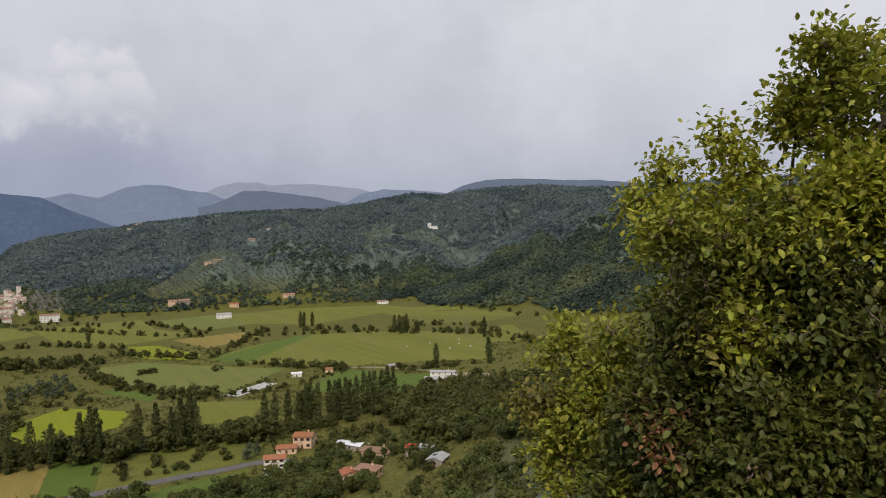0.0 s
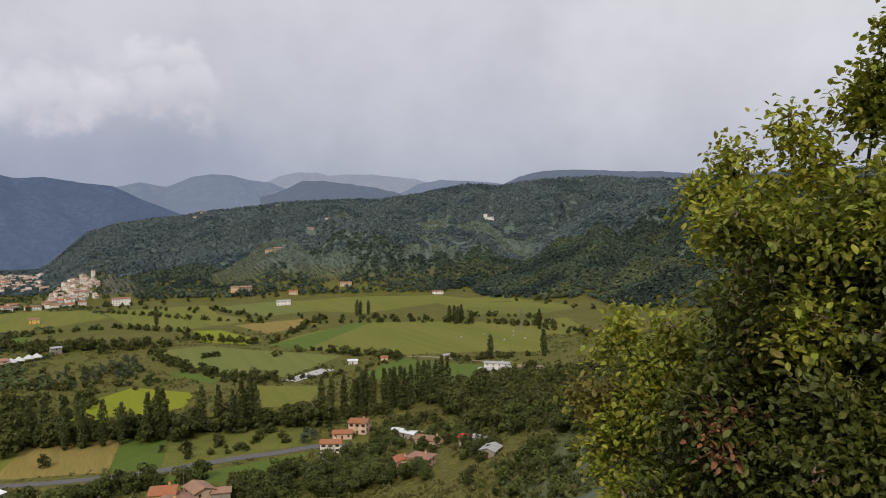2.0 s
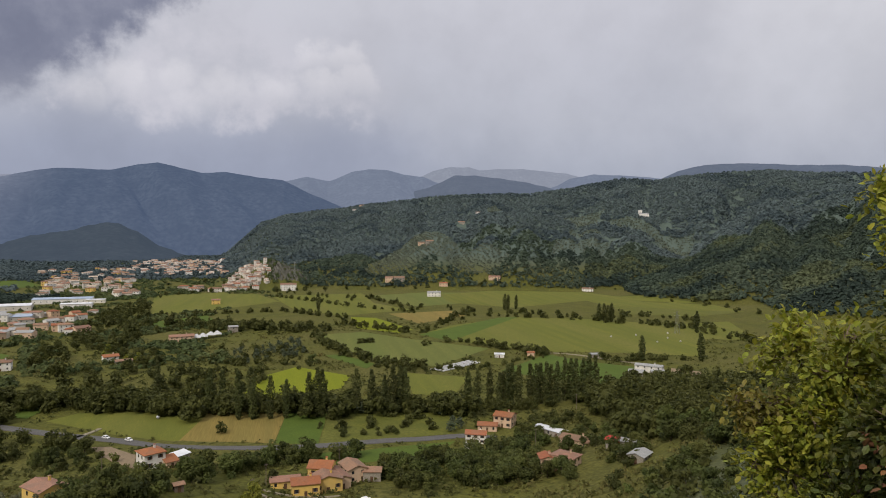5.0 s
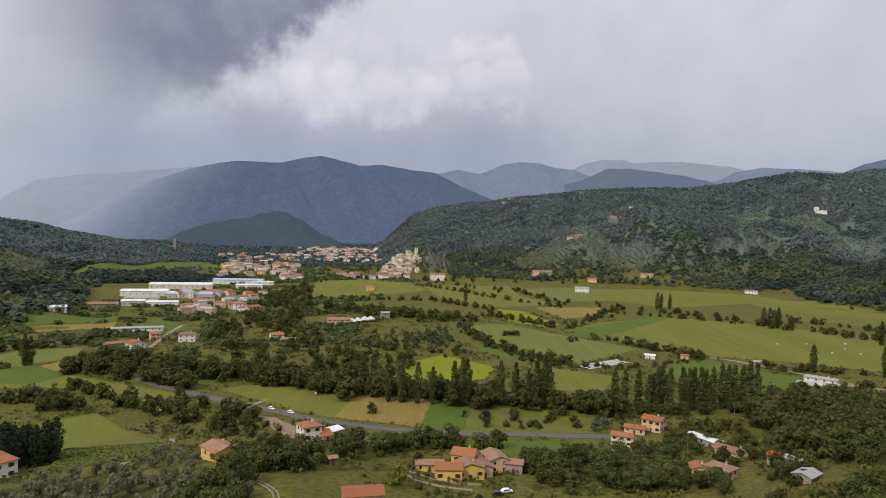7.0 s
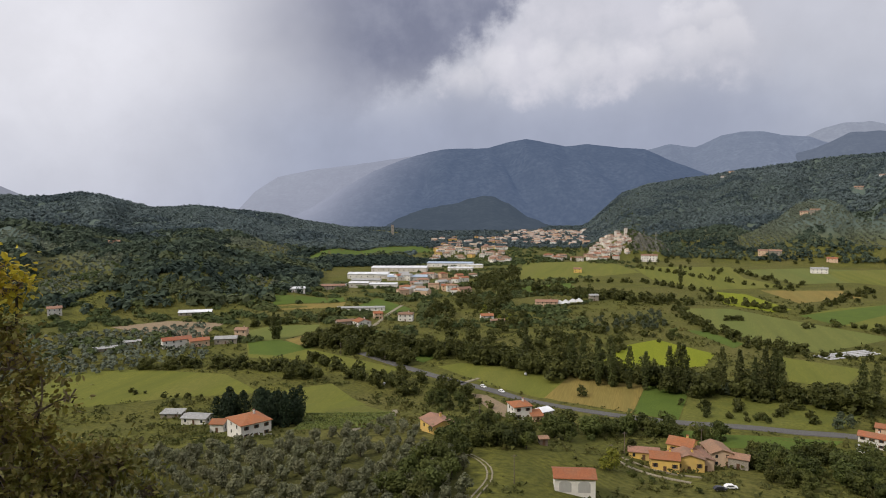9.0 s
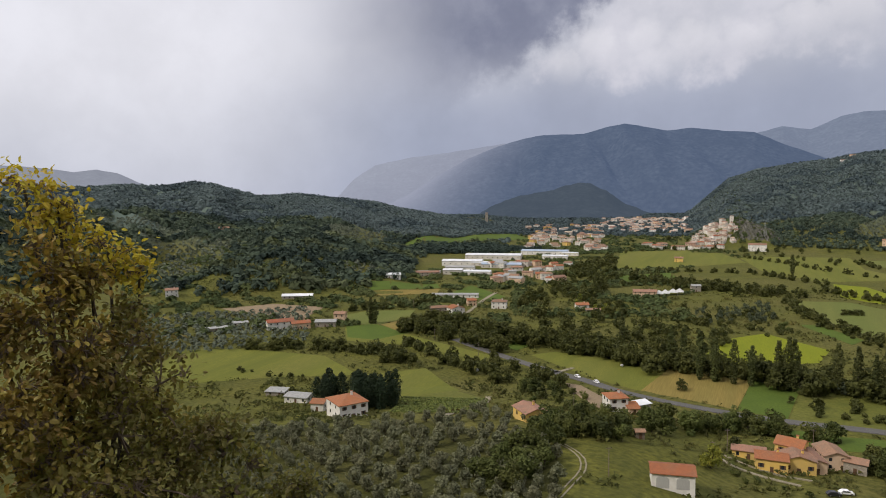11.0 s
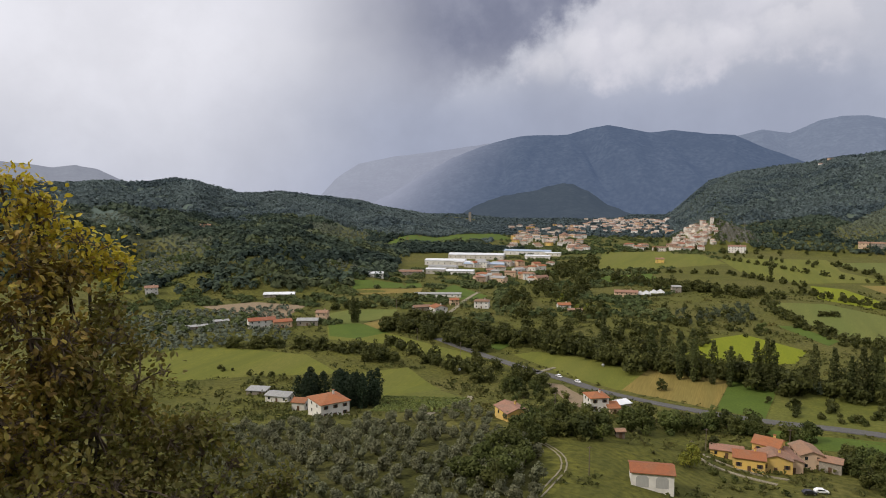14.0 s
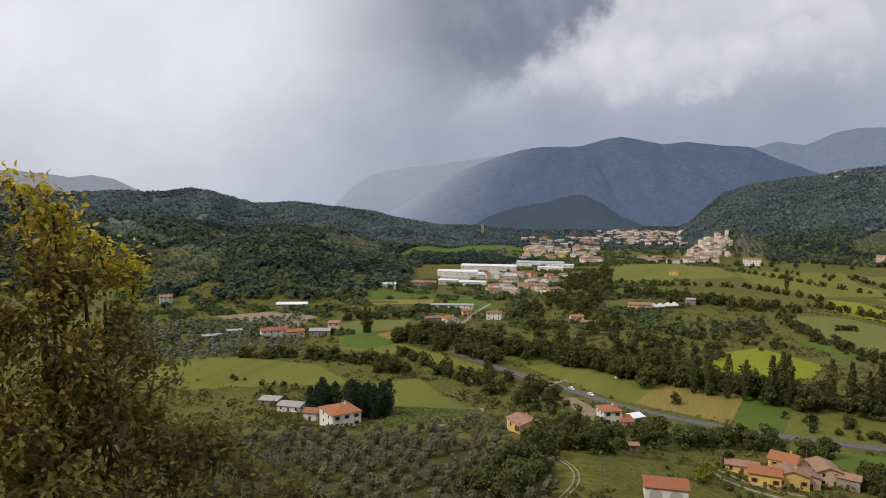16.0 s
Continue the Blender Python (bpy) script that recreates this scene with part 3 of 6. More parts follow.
field([(-4.6, 424), (-2.7, 492), (0.3, 524), (4.8, 486), (4.1, 448), (-0.4, 422)], F_LIME, "bright yellow-green crop field behind poplars")
field([(-18.3, 419), (-16.2, 429), (-10.6, 412), (-6.7, 404), (-9.1, 351), (-13.4, 373)], F_OLIVE, "mown green meadow beside the road")
field([(-6.7, 404), (-0.5, 392), (-1.6, 334), (-9.1, 351)], F_STUBBLE, "yellow-brown stubble field beside the road")
field([(-0.5, 392), (2.9, 384), (2.1, 330), (-1.5, 334)], F_GREEN, "deep green clover field beside the road")
field([(3.0, 384), (9.0, 386), (15.2, 378), (13.4, 342), (2.2, 330)], F_ROUGH, "rough pasture with scattered bushes")
field([(0.8, 314), (13.9, 330), (12.5, 310), (5.3, 292), (1.3, 294)], F_GREEN, "green meadow strip below the road")
field([(-50.2, 418), (-48.1, 476), (-42.8, 460), (-36.3, 426), (-33.4, 376), (-40.6, 383), (-46.9, 386)], F_OLIVE, "mown olive-green meadow among hedges")
field([(-33.4, 376), (-27.5, 386), (-24.5, 334), (-29.5, 314), (-34.4, 338)], F_OLIVE, "mown olive-green meadow among hedges")
field([(-34.5, 514), (-32.4, 522), (-28.4, 474), (-21.5, 414), (-23.5, 396), (-29.9, 449), (-34.4, 468)], F_OLIVE, "mown meadow running down to the road")
field([(-34.4, 521), (-31.9, 524), (-28.9, 489), (-31.9, 467), (-34.3, 479)], F_GREEN, "fresh green field corner")
field([(-31.4, 522), (-28.7, 548), (-28.4, 519), (-29.9, 494)], F_STUBBLE, "small tan stubble field")
field([(-34.3, 570), (-32.4, 586), (-28.4, 582), (-28.8, 553), (-31.6, 522), (-34.4, 526)], F_PALE, "pale dry meadow")
field([(-44.7, 635), (-40.4, 646), (-36.2, 614), (-38.1, 557), (-42.3, 590)], F_EARTH, "bare tan earth field")
field([(-32.3, 736), (-26.4, 752), (-26.2, 718), (-32.3, 697)], F_GREEN, "narrow green crop strip")
field([(-32.3, 694), (-26.2, 713), (-26.4, 677), (-31.9, 674)], F_STUBBLE, "narrow tan crop strip")
field([(-26.0, 662), (-23.5, 736), (-20.5, 656), (-21.5, 628)], F_GREEN, "green meadow by the houses")
field([(-23.0, 458), (-21.0, 481), (-18.1, 450), (-19.5, 430)], F_GREEN, "small bright green meadow")
field([(-30.0, 317), (-25.0, 334), (-22.0, 308), (-26.5, 264)], F_ROUGH, "vineyard plot of low rows")
field([(-11.2, 940), (-10.8, 1168), (-5.6, 1208), (-3.9, 1072), (-5.6, 964)], F_OLIVE, "mown meadow near the old town")
field([(-11.2, 828), (-6.9, 876), (-6.0, 808), (-10.5, 766)], F_GREEN, "dark green field near the old town")
field([(-30.5, 1130), (-27.4, 1260), (-19.6, 1580), (-18.1, 1460), (-24.5, 1215), (-28.5, 1120)], F_GREEN, "sloping meadow below the wooded hill")
field([(10.7, 681), (13.5, 750), (18.9, 840), (27.2, 836), (31.0, 812), (34.0, 770), (34.1, 610), (28.1, 606), (21.6, 594), (15.4, 630)], F_OLIVE, "large mown meadow in the valley")
field([(10.7, 681), (17.6, 828), (19.3, 840), (13.5, 641)], F_GREEN, "bright green strip in the large meadow")
field([(1.6, 686), (5.9, 700), (10.0, 652), (16.8, 602), (12.2, 516), (7.4, 547), (4.0, 592)], F_PALE, "dry mown meadow with hay lines")
field([(4.8, 828), (7.0, 816), (10.2, 718), (9.0, 693), (5.4, 728)], F_LIME, "narrow yellow-green crop field")
field([(8.0, 860), (13.4, 896), (14.8, 840), (10.7, 766)], F_STUBBLE, "tan harvested strip")
field([(2.6, 569), (4.0, 572), (6.9, 529), (6.2, 510)], F_GREEN, "green strip by a hedge")
field([(9.6, 493), (15.1, 479), (13.7, 422), (10.2, 428)], F_OLIVE, "meadow behind the poplars")
field([(17.8, 504), (21.8, 580), (25.4, 554), (29.3, 542), (27.1, 452), (24.2, 472)], F_GREEN, "green field before a white farm")
field([(31.9, 548), (34.2, 542), (34.3, 523), (31.9, 524)], F_EARTH, "bare tan strip of earth")
field([(-11.2, 904), (-10.3, 1136), (-6.5, 1172), (-3.0, 1168), (-1.1, 1028), (-6.9, 924)], F_OLIVE, "mown meadow near the old town")
field([(-1.8, 1120), (5.8, 1152), (6.8, 992), (10.1, 904), (3.9, 840), (-0.1, 932)], F_OLIVE, "mown meadow on the valley floor")
field([(6.0, 1104), (11.0, 1172), (18.8, 1180), (18.0, 1052), (10.6, 944)], F_PALE, "pale dry meadow on the valley floor")
field([(12.5, 1132), (17.9, 1244), (24.7, 1232), (27.9, 1152), (18.9, 944), (13.4, 1004)], F_OLIVE, "mown meadow on the valley floor")
field([(26.8, 1008), (35.3, 1072), (37.1, 988), (33.0, 900), (28.3, 912)], F_ROUGH, "green vineyard plain at the foot of the hills")
field([(32.0, 820), (36.2, 876), (38.4, 726), (34.4, 718)], F_OLIVE, "mown meadow near the wooded hill")
field([(22.3, 1232), (29.1, 1144), (35.0, 1080), (37.4, 996), (31.1, 996), (26.2, 1020)], F_OLIVE, "mown meadow at the foot of the hills")

# grass sheet under the olives, its colour darkened for the crowns' shade
F_GROVE = material("shaded_grove_grass", (0.085, 0.085, 0.02), (0.052, 0.054, 0.015), scale=0.12, rough=0.95, fine=0.9, alt2=(0.11, 0.1, 0.036), spec=0.1, bump=0.6, coarse=0.4)
field([(-47, 150), (-47, 244), (-38, 246), (-27, 244), (-20, 222), (-16, 208), (-16, 172), (-20, 160), (-30, 150)], F_GROVE, "grass darkened as shade under the olive trees")
field([(-15.3, 358), (-14.0, 355), (-12.2, 328), (-12.3, 296), (-13.9, 318)], F_EARTH, "bare tan yard beside the road")

_, road_line = ribbon("road", [(-24.9, 463), (-21.9, 426), (-17.4, 387), (-13.5, 364), (-7.8, 334), (0.2, 326), (8.0, 331), (11.0, 333), (14.8, 339), (17.5, 336)], 6.0, ASPHALT, "grey two-lane country road with pale edges")
ribbon("gravel_track", [(-16.0, 221.5), (-14.97, 215.5), (-14.09, 207.0), (-14.04, 196.0), (-14.97, 185.0), (-16.26, 172.5)], 0.5, GRAVEL, "pale wheel rut of a farm track across grass", category="track", lift=0.12)
ribbon("gravel_track", [(-15.58, 221.5), (-14.55, 215.5), (-13.65, 207.0), (-13.58, 196.0), (-14.47, 185.0), (-15.72, 172.5)], 0.5, GRAVEL, "pale wheel rut of a farm track across grass", category="track", lift=0.12)
ribbon("gravel_track", [(-2.6, 246), (-1.4, 241), (0.8, 238), (3.2, 236)], 1.6, GRAVEL, "pale gravel drive curving below the yellow farm", category="track")
ribbon("gravel_track", [(-2.4, 253), (-0.8, 248), (1.6, 244), (4.0, 244)], 1.2, GRAVEL, "pale terrace path curving below the yellow farm", category="track")
ribbon("gravel_track", [(-26.2, 255), (-24.5, 277), (-22.5, 298), (-22.0, 316)], 3.0, GRAVEL, "pale gravel track beside the vineyard", category="track")
ribbon("gravel_track", [(-18.1, 382), (-16.4, 378), (-14.7, 390)], 2.5, GRAVEL, "pale lane joining the road", category="track")
ribbon("gravel_track", [(21.6, 589), (24.1, 584), (26.6, 570), (30.0, 556)], 3.0, GRAVEL, "pale farm track between fields", category="track")
ribbon("gravel_track", [(-25.8, 519), (-23.8, 569), (-22.4, 634), (-21.3, 682)], 3.5, GRAVEL, "pale lane between white houses", category="track")

# vine rows
VINE = material("vine_leaves", (0.13, 0.15, 0.03), (0.09, 0.11, 0.028), scale=0.6, rough=0.8, per=0.4, island=True)
# ---- houses ----


def house(at, w, dep, h, wall, roof, face=0, style="gable", pitch=0.32, cols=3, storeys=2, label="", shutters=False, chimney=True, name="house", category="house", group="", lift=0.0, ridge="x", door=True, plain_sides=False):
    """A house whose front faces the viewpoint, turned by face degrees."""
    p = spot(*at)
    base = new(name)
    base.matrix_basis = pose(p.x, p.y, p.z + lift, 0, 0, -at[0] + face)
    tagged(base, label, category, group)
    x0, x1, y0, y1 = -w / 2, w / 2, 0, dep
    part("wall", block(x0, x1, y0, y1, -5.0, h), wall, base)
    o, t = 0.5, 0.22
    if style == "gable":
        if ridge == "x":
            rz, mid = pitch * dep / 2, dep / 2
            prof = [(y0 - o, h - pitch * o), (mid, h + rz), (y1 + o, h - pitch * o), (y1 + o, h - pitch * o + t), (mid, h + rz + t), (y0 - o, h - pitch * o + t)]
            part("gable", prism([(y0, h - 0.02), (y1, h - 0.02), (mid, h + rz - 0.02)], "x", x0, x1), wall, base)
            part("roof", prism(prof, "x", x0 - o, x1 + o), roof, base)
        else:
            rz, mid = pitch * w / 2, 0
            prof = [(x0 - o, h - pitch * o), (mid, h + rz), (x1 + o, h - pitch * o), (x1 + o, h - pitch * o + t), (mid, h + rz + t), (x0 - o, h - pitch * o + t)]
            part("gable", prism([(x0, h - 0.02), (x1, h - 0.02), (mid, h + rz - 0.02)], "y", y0, y1), wall, base)
            part("roof", prism(prof, "y", y0 - o, y1 + o), roof, base)
    elif style == "hip":
        bm = block(x0 - o, x1 + o, y0 - o, y1 + o, h, h + t)
        rz = pitch * min(w, dep) / 2
        inset = min(w, dep) / 2
        a = bm.verts.new((x0 + inset, (y0 + y1) / 2, h + t + rz) if w >= dep else (0, y0 + inset, h + t + rz))
        b = bm.verts.new((x1 - inset, (y0 + y1) / 2, h + t + rz) if w >= dep else (0, y1 - inset, h + t + rz))
        bm.verts.ensure_lookup_table()
        top = [v for v in bm.verts if abs(v.co.z - h - t) < 1e-4]
        c = {(v.co.x > 0, v.co.y > dep / 2): v for v in top}
        for f in [f for f in bm.faces if all(v in top for v in f.verts)]:
            bm.faces.remove(f)
        if w >= dep:
            quads = [(c[0, 0], c[1, 0], b, a), (c[1, 1], c[0, 1], a, b), (c[0, 1], c[0, 0], a), (c[1, 0], c[1, 1], b)]
        else:
            quads = [(c[0, 1], c[0, 0], a, b), (c[1, 0], c[1, 1], b, a), (c[0, 0], c[1, 0], a), (c[1, 1], c[0, 1], b)]
        for q in quads:
            bm.faces.new(q)
        bmesh.ops.recalc_face_normals(bm, faces=bm.faces[:])
        part("roof", bm, roof, base)
    elif style == "flat":
        part("roof", block(x0 - 0.3, x1 + 0.3, y0 - 0.3, y1 + 0.3, h, h + 0.35), roof, base)
        rz = 0
    else:
        prof = [(y0 - o, h - 0.1), (y1 + o, h + pitch * dep), (y1 + o, h + pitch * dep + t), (y0 - o, h - 0.1 + t)]
        part("roof", prism(prof, "x", x0 - o, x1 + o), roof, base)
        part("gable", prism([(y0 + 0.02, h - 0.02), (y1, h - 0.02), (y1, h + pitch * dep - 0.12)], "x", x0, x1), wall, base)
        rz = 0
    fh = h / max(storeys, 1)
    for s in range(storeys):
        for k in range(cols):
            cx = x0 + w * (k + 0.5) / cols
            isdoor = door and s == 0 and k == cols // 2
            ww, z0, z1 = (0.55, 0.0, 2.1) if isdoor else (0.5, s * fh + fh * 0.36, s * fh + fh * 0.36 + min(1.35, fh * 0.45))
            wd = part("door" if isdoor else "window", block(cx - ww, cx + ww, -0.05, 0.12, z0, z1), SHUTTER if isdoor else GLASS, base)
            if shutters and not isdoor:
                part("sill", block(cx - ww - 0.15, cx + ww + 0.15, -0.14, 0.05, z0 - 0.12, z0), STONE, wd)
                for sx in (-1, 1):
                    part("shutter", block(cx + sx * ww - 0.02 + (0 if sx > 0 else -0.46), cx + sx * ww + 0.02 + (0.46 if sx > 0 else 0), -0.1, -0.02, z0, z1), SHUTTER, wd)
    for side in (() if plain_sides else (-1, 1)):
        for s in range(storeys):
            for yy in (dep * 0.3, dep * 0.7):
                z0 = s * fh + fh * 0.36
                xs = x0 if side < 0 else x1
                part("window", block(xs - 0.05, xs + 0.05, yy - 0.5, yy + 0.5, z0, z0 + min(1.3, fh * 0.45)), GLASS, base)
    if chimney and style != "flat":
        ch = part("chimney", block(w * 0.2 - 0.35, w * 0.2 + 0.35, dep * 0.55 - 0.35, dep * 0.55 + 0.35, h, h + pitch * min(w, dep) / 2 + 1.1), wall, base)
        part("cap", block(w * 0.2 - 0.45, w * 0.2 + 0.45, dep * 0.55 - 0.45, dep * 0.55 + 0.45, h + pitch * min(w, dep) / 2 + 1.1, h + pitch * min(w, dep) / 2 + 1.25), roof, ch)
    return base


def car(at, turn_deg, paint, label):
    p = spot(*at, lift=0.22)
    base = new("car")
    base.matrix_basis = pose(p.x, p.y, p.z, 0, 0, turn_deg)
    tagged(base, label, "car")
    prof = [(-2.1, 0.35), (2.1, 0.35), (2.15, 0.75), (1.2, 0.95), (0.65, 1.45), (-1.2, 1.5), (-1.95, 0.98), (-2.15, 0.8)]
    bm = prism(prof, "y", -0.85, 0.85)
    bmesh.ops.bevel(bm, geom=bm.edges[:], offset=0.07, segments=2, affect="EDGES")
    part("body", bm, paint, base)
    part("windscreen", prism([(1.1, 0.98), (0.66, 1.38), (0.72, 1.4), (1.18, 1.0)], "y", -0.7, 0.7), GLASS, base)
    for sy in (-1, 1):
        part("side_window", prism([(-1.5, 1.0), (0.95, 1.0), (0.55, 1.38), (-1.15, 1.42)], "y", sy * 0.86 - 0.01, sy * 0.86 + 0.01), GLASS, base)
        for wx in (-1.35, 1.35):
            bm = bmesh.new()
            bmesh.ops.create_cone(bm, segments=16, radius1=0.32, radius2=0.32, depth=0.2, cap_ends=True, matrix=Matrix.Translation((wx, sy * 0.78, 0.32)) @ Matrix.Rotation(radians(90), 4, "X"))
            wh = part("wheel", bm, RUBBER, base)
            bm = bmesh.new()
            bmesh.ops.create_cone(bm, segments=12, radius1=0.2, radius2=0.18, depth=0.04, cap_ends=True, matrix=Matrix.Translation((wx, sy * 0.89, 0.32)) @ Matrix.Rotation(radians(90), 4, "X"))
            part("rim", bm, METAL, wh)
    return base


# white farmhouse above the olives, with its long sheds
house((-33.9, 266), 12.5, 14, 6.0, PLASTER, ROOF_RED, face=24, style="hip", cols=3, label="white two-storey farmhouse with a red hip roof", shutters=True, lift=-0.6)
house((-37.1, 292), 6, 7, 3.6, PLASTER, ROOF_RED, face=-24, style="gable", cols=1, storeys=1, label="low white annex with a red tile roof", chimney=False)
house((-38.9, 319), 12, 8, 2.8, PLASTER, ROOF_GREY, face=-30, style="gable", cols=3, storeys=1, pitch=0.22, label="low white barn with a grey sheet roof", chimney=False, name="barn", category="barn")
house((-40.6, 343), 10, 6, 2.2, STONE, ROOF_GREY, face=-25, style="shed", cols=2, storeys=1, pitch=0.1, label="open lean-to with a grey sheet roof", chimney=False, name="barn", category="barn")
# yellow house by the olives
house((-17.8, 247), 9, 11, 3.4, YELLOW, ROOF_OLD, face=28, style="gable", ridge="y", cols=2, storeys=1, label="yellow cottage with a weathered tile roof", shutters=True)
# white house beside the road
house((-10.8, 294), 8.5, 9, 6.0, PLASTER, ROOF_RED, face=22, style="hip", cols=2, label="white two-storey house with a red hip roof", shutters=True)
house((-9.5, 293), 5, 6, 2.6, PINK, ROOF_RED, face=22, style="shed", cols=1, storeys=1, label="low lean-to with a red tile roof", chimney=False, pitch=0.2)
house((-8.7, 308), 7, 4, 2.6, STONE, ROOF_WHITE, face=40, style="shed", cols=1, storeys=1, label="pale sheet-roofed store beside the house", chimney=False, pitch=0.2, name="shed", category="shed")
# garage
gar = house((-6.3, 196), 12, 8, 3.9, PLASTER, ROOF_RED, face=6, style="gable", pitch=0.3, cols=1, storeys=0, label="white double garage with a red tile roof", chimney=False, name="garage", category="garage", lift=1.3)
for gx in (-2.9, 2.7):
    arch = [(gx - 1.8, -0.4), (gx + 1.8, -0.4), (gx + 1.8, 2.3), (gx + 1.2, 2.9), (gx, 3.1), (gx - 1.2, 2.9), (gx - 1.8, 2.3)]
    part("gate", prism(arch, "y", -0.06, 0.1), GATE, gar, "tall grey arched gate")
# hut
house((-9.0, 241), 3, 3, 2.6, TIMBER, ROOF_OLD, face=15, style="gable", cols=1, storeys=1, label="small timber hut with a tile roof", chimney=False, name="hut", category="hut")
# yellow farm complex
house((1.1, 246), 10, 8, 4.6, YELLOW, ROOF_RED, face=4, style="gable", cols=3, storeys=1, label="yellow farmhouse front with a red tile roof", shutters=True, group="yellow farm")
house((2.2, 260), 9, 9, 7.0, YELLOW, ROOF_RED, face=-14, style="gable", cols=2, storeys=2, label="tall yellow farmhouse with a red gable roof", shutters=True, group="yellow farm", pitch=0.38)
house((3.0, 250), 11, 8, 4.6, YELLOW, ROOF_OLD, face=16, style="gable", ridge="y", cols=3, storeys=1, label="yellow farmhouse range with old tiles", shutters=True, group="yellow farm")
house((4.3, 254), 6, 14, 4.0, PINK, ROOF_OLD, face=22, style="gable", ridge="y", cols=1, storeys=1, label="long peach barn with an old tile roof", chimney=False, pitch=0.35, group="yellow farm")
house((5.5, 263), 8, 11, 5.2, PINK, ROOF_OLD, face=22, style="gable", ridge="y", cols=2, label="peach farm building with an old tile roof", chimney=False, pitch=0.35, group="yellow farm")
house((6.7, 263), 7, 6, 4.0, STONE, ROOF_OLD, face=-5, style="gable", cols=1, storeys=1, label="low stone shed with an old tile roof", chimney=False, group="yellow farm", name="shed", category="shed")
house((-0.6, 257), 11, 6, 3.0, YELLOW, ROOF_OLD, face=2, style="gable", cols=3, storeys=1, label="low yellow wing with an old tile roof", chimney=False, group="yellow farm")
car((6.2, 236), 15, CAR_WHITE, "white estate car parked on the grass")
car((5.4, 232), 20, CAR_DARK, "dark car parked on the grass")
# hamlet under the wooded spur
house((18.0, 356), 10, 9, 6.0, PINK, ROOF_RED, face=-20, style="gable", ridge="x", cols=3, label="peach two-storey villa with tile roof", shutters=True, group="hamlet")
house((16.7, 348), 10, 7, 3.0, PINK, ROOF_RED, face=-5, style="gable", cols=3, storeys=1, label="low peach wing with tile roof", chimney=False, group="hamlet")
house((15.7, 327), 10, 7, 4.6, PLASTER, ROOF_RED, face=-6, style="gable", cols=3, label="cream house with a red tile roof", shutters=True, group="hamlet")
house((15.4, 315), 6, 5, 2.4, PLASTER, ROOF_GREY, face=-6, style="gable", cols=1, storeys=1, label="low cream garage with a grey roof", chimney=False, group="hamlet")
house((21.3, 344), 8, 6, 2.8, STONE, ROOF_WHITE, face=-38, style="gable", cols=2, storeys=1, label="shed with a pale sheet roof", chimney=False, name="shed", category="shed", group="hamlet", pitch=0.2)
house((22.3, 336), 10, 6, 3.0, STONE, ROOF_WHITE, face=-38, style="gable", cols=2, storeys=1, label="long shed with a pale sheet roof", chimney=False, name="shed", category="shed", group="hamlet", pitch=0.2)
house((24.1, 311), 14, 8, 3.6, PINK, ROOF_OLD, face=-25, style="gable", cols=4, storeys=1, label="long low farmhouse with weathered tiles", group="hamlet")
house((23.1, 274), 10, 8, 5.4, PINK, ROOF_OLD, face=-28, style="hip", cols=3, label="peach house with weathered hip roof", shutters=True, group="hamlet")
house((22.0, 274), 6, 7, 5.6, PINK, ROOF_RED, face=12, style="gable", ridge="y", cols=2, label="peach gabled house with tile roof", shutters=True, group="hamlet")
house((27.5, 290), 8, 6, 3.4, STONE, ROOF_SIGNAL, face=-20, style="gable", cols=2, storeys=1, label="low house with a bright red sheet roof", chimney=False, group="hamlet")
house((28.5, 283), 6, 5, 3.0, STONE, ROOF_GREY, face=-20, style="gable", cols=1, storeys=1, label="grey sheet-roofed store beside the red roof", chimney=False, group="hamlet", name="shed", category="shed")
house((29.2, 251), 6, 8, 3.0, STONE, ROOF_GREY, face=-22, style="gable", ridge="y", cols=1, storeys=1, label="stone shed with a grey sheet roof", chimney=False, group="hamlet", name="shed", category="shed")
# white farm in the valley
house((30.1, 524), 20, 9, 5.0, PLASTER, ROOF_GREY, face=-12, style="gable", pitch=0.2, cols=4, label="white valley farm with a grey roof", group="valley farm")
house((29.1, 500), 10, 7, 3.0, STONE, ROOF_GREY, face=-5, style="shed", pitch=0.12, cols=3, storeys=1, label="low grey farm shed", chimney=False, group="valley farm", name="shed", category="shed")
house((31.0, 510), 10, 6, 2.6, STONE, ROOF_GREY, face=15, style="shed", pitch=0.12, cols=3, storeys=1, label="low grey farm shed", chimney=False, group="valley farm", name="shed", category="shed")
# lone houses on the plain
house((-24.6, 554), 12, 11, 6.2, PLASTER, ROOF_RED, face=25, style="gable", ridge="y", label="white house with a red tile roof", cols=2)
house((-21.1, 586), 13, 10, 6.2, PLASTER, ROOF_OLD, face=-8, style="hip", label="cream house with a hip roof", cols=3)
house((-26.2, 574), 15, 8, 3.4, STONE, ROOF_OLD, face=15, label="low stone farm with old tiles", cols=3, storeys=1, chimney=False)
house((-23.4, 602), 8, 8, 5, PINK, ROOF_RED, face=10, label="peach house with red tiles", cols=2)
house((-24.9, 648), 46, 10, 3.4, PLASTER, ROOF_GREY, face=-4, label="long low farm store with a dark roof", cols=8, storeys=1, chimney=False, name="barn", category="barn", pitch=0.15)
house((-13.9, 586), 11, 9, 4.5, PLASTER, ROOF_RED, face=10, label="small white house with red tiles", cols=2)
house((-13.0, 574), 12, 6, 2.6, STONE, ROOF_OLD, face=10, label="low outbuilding with old tiles", cols=2, storeys=1, chimney=False)
house((-8.8, 671), 22, 10, 5, PINK, ROOF_OLD, face=5, label="old rose-coloured roadside building", cols=5)
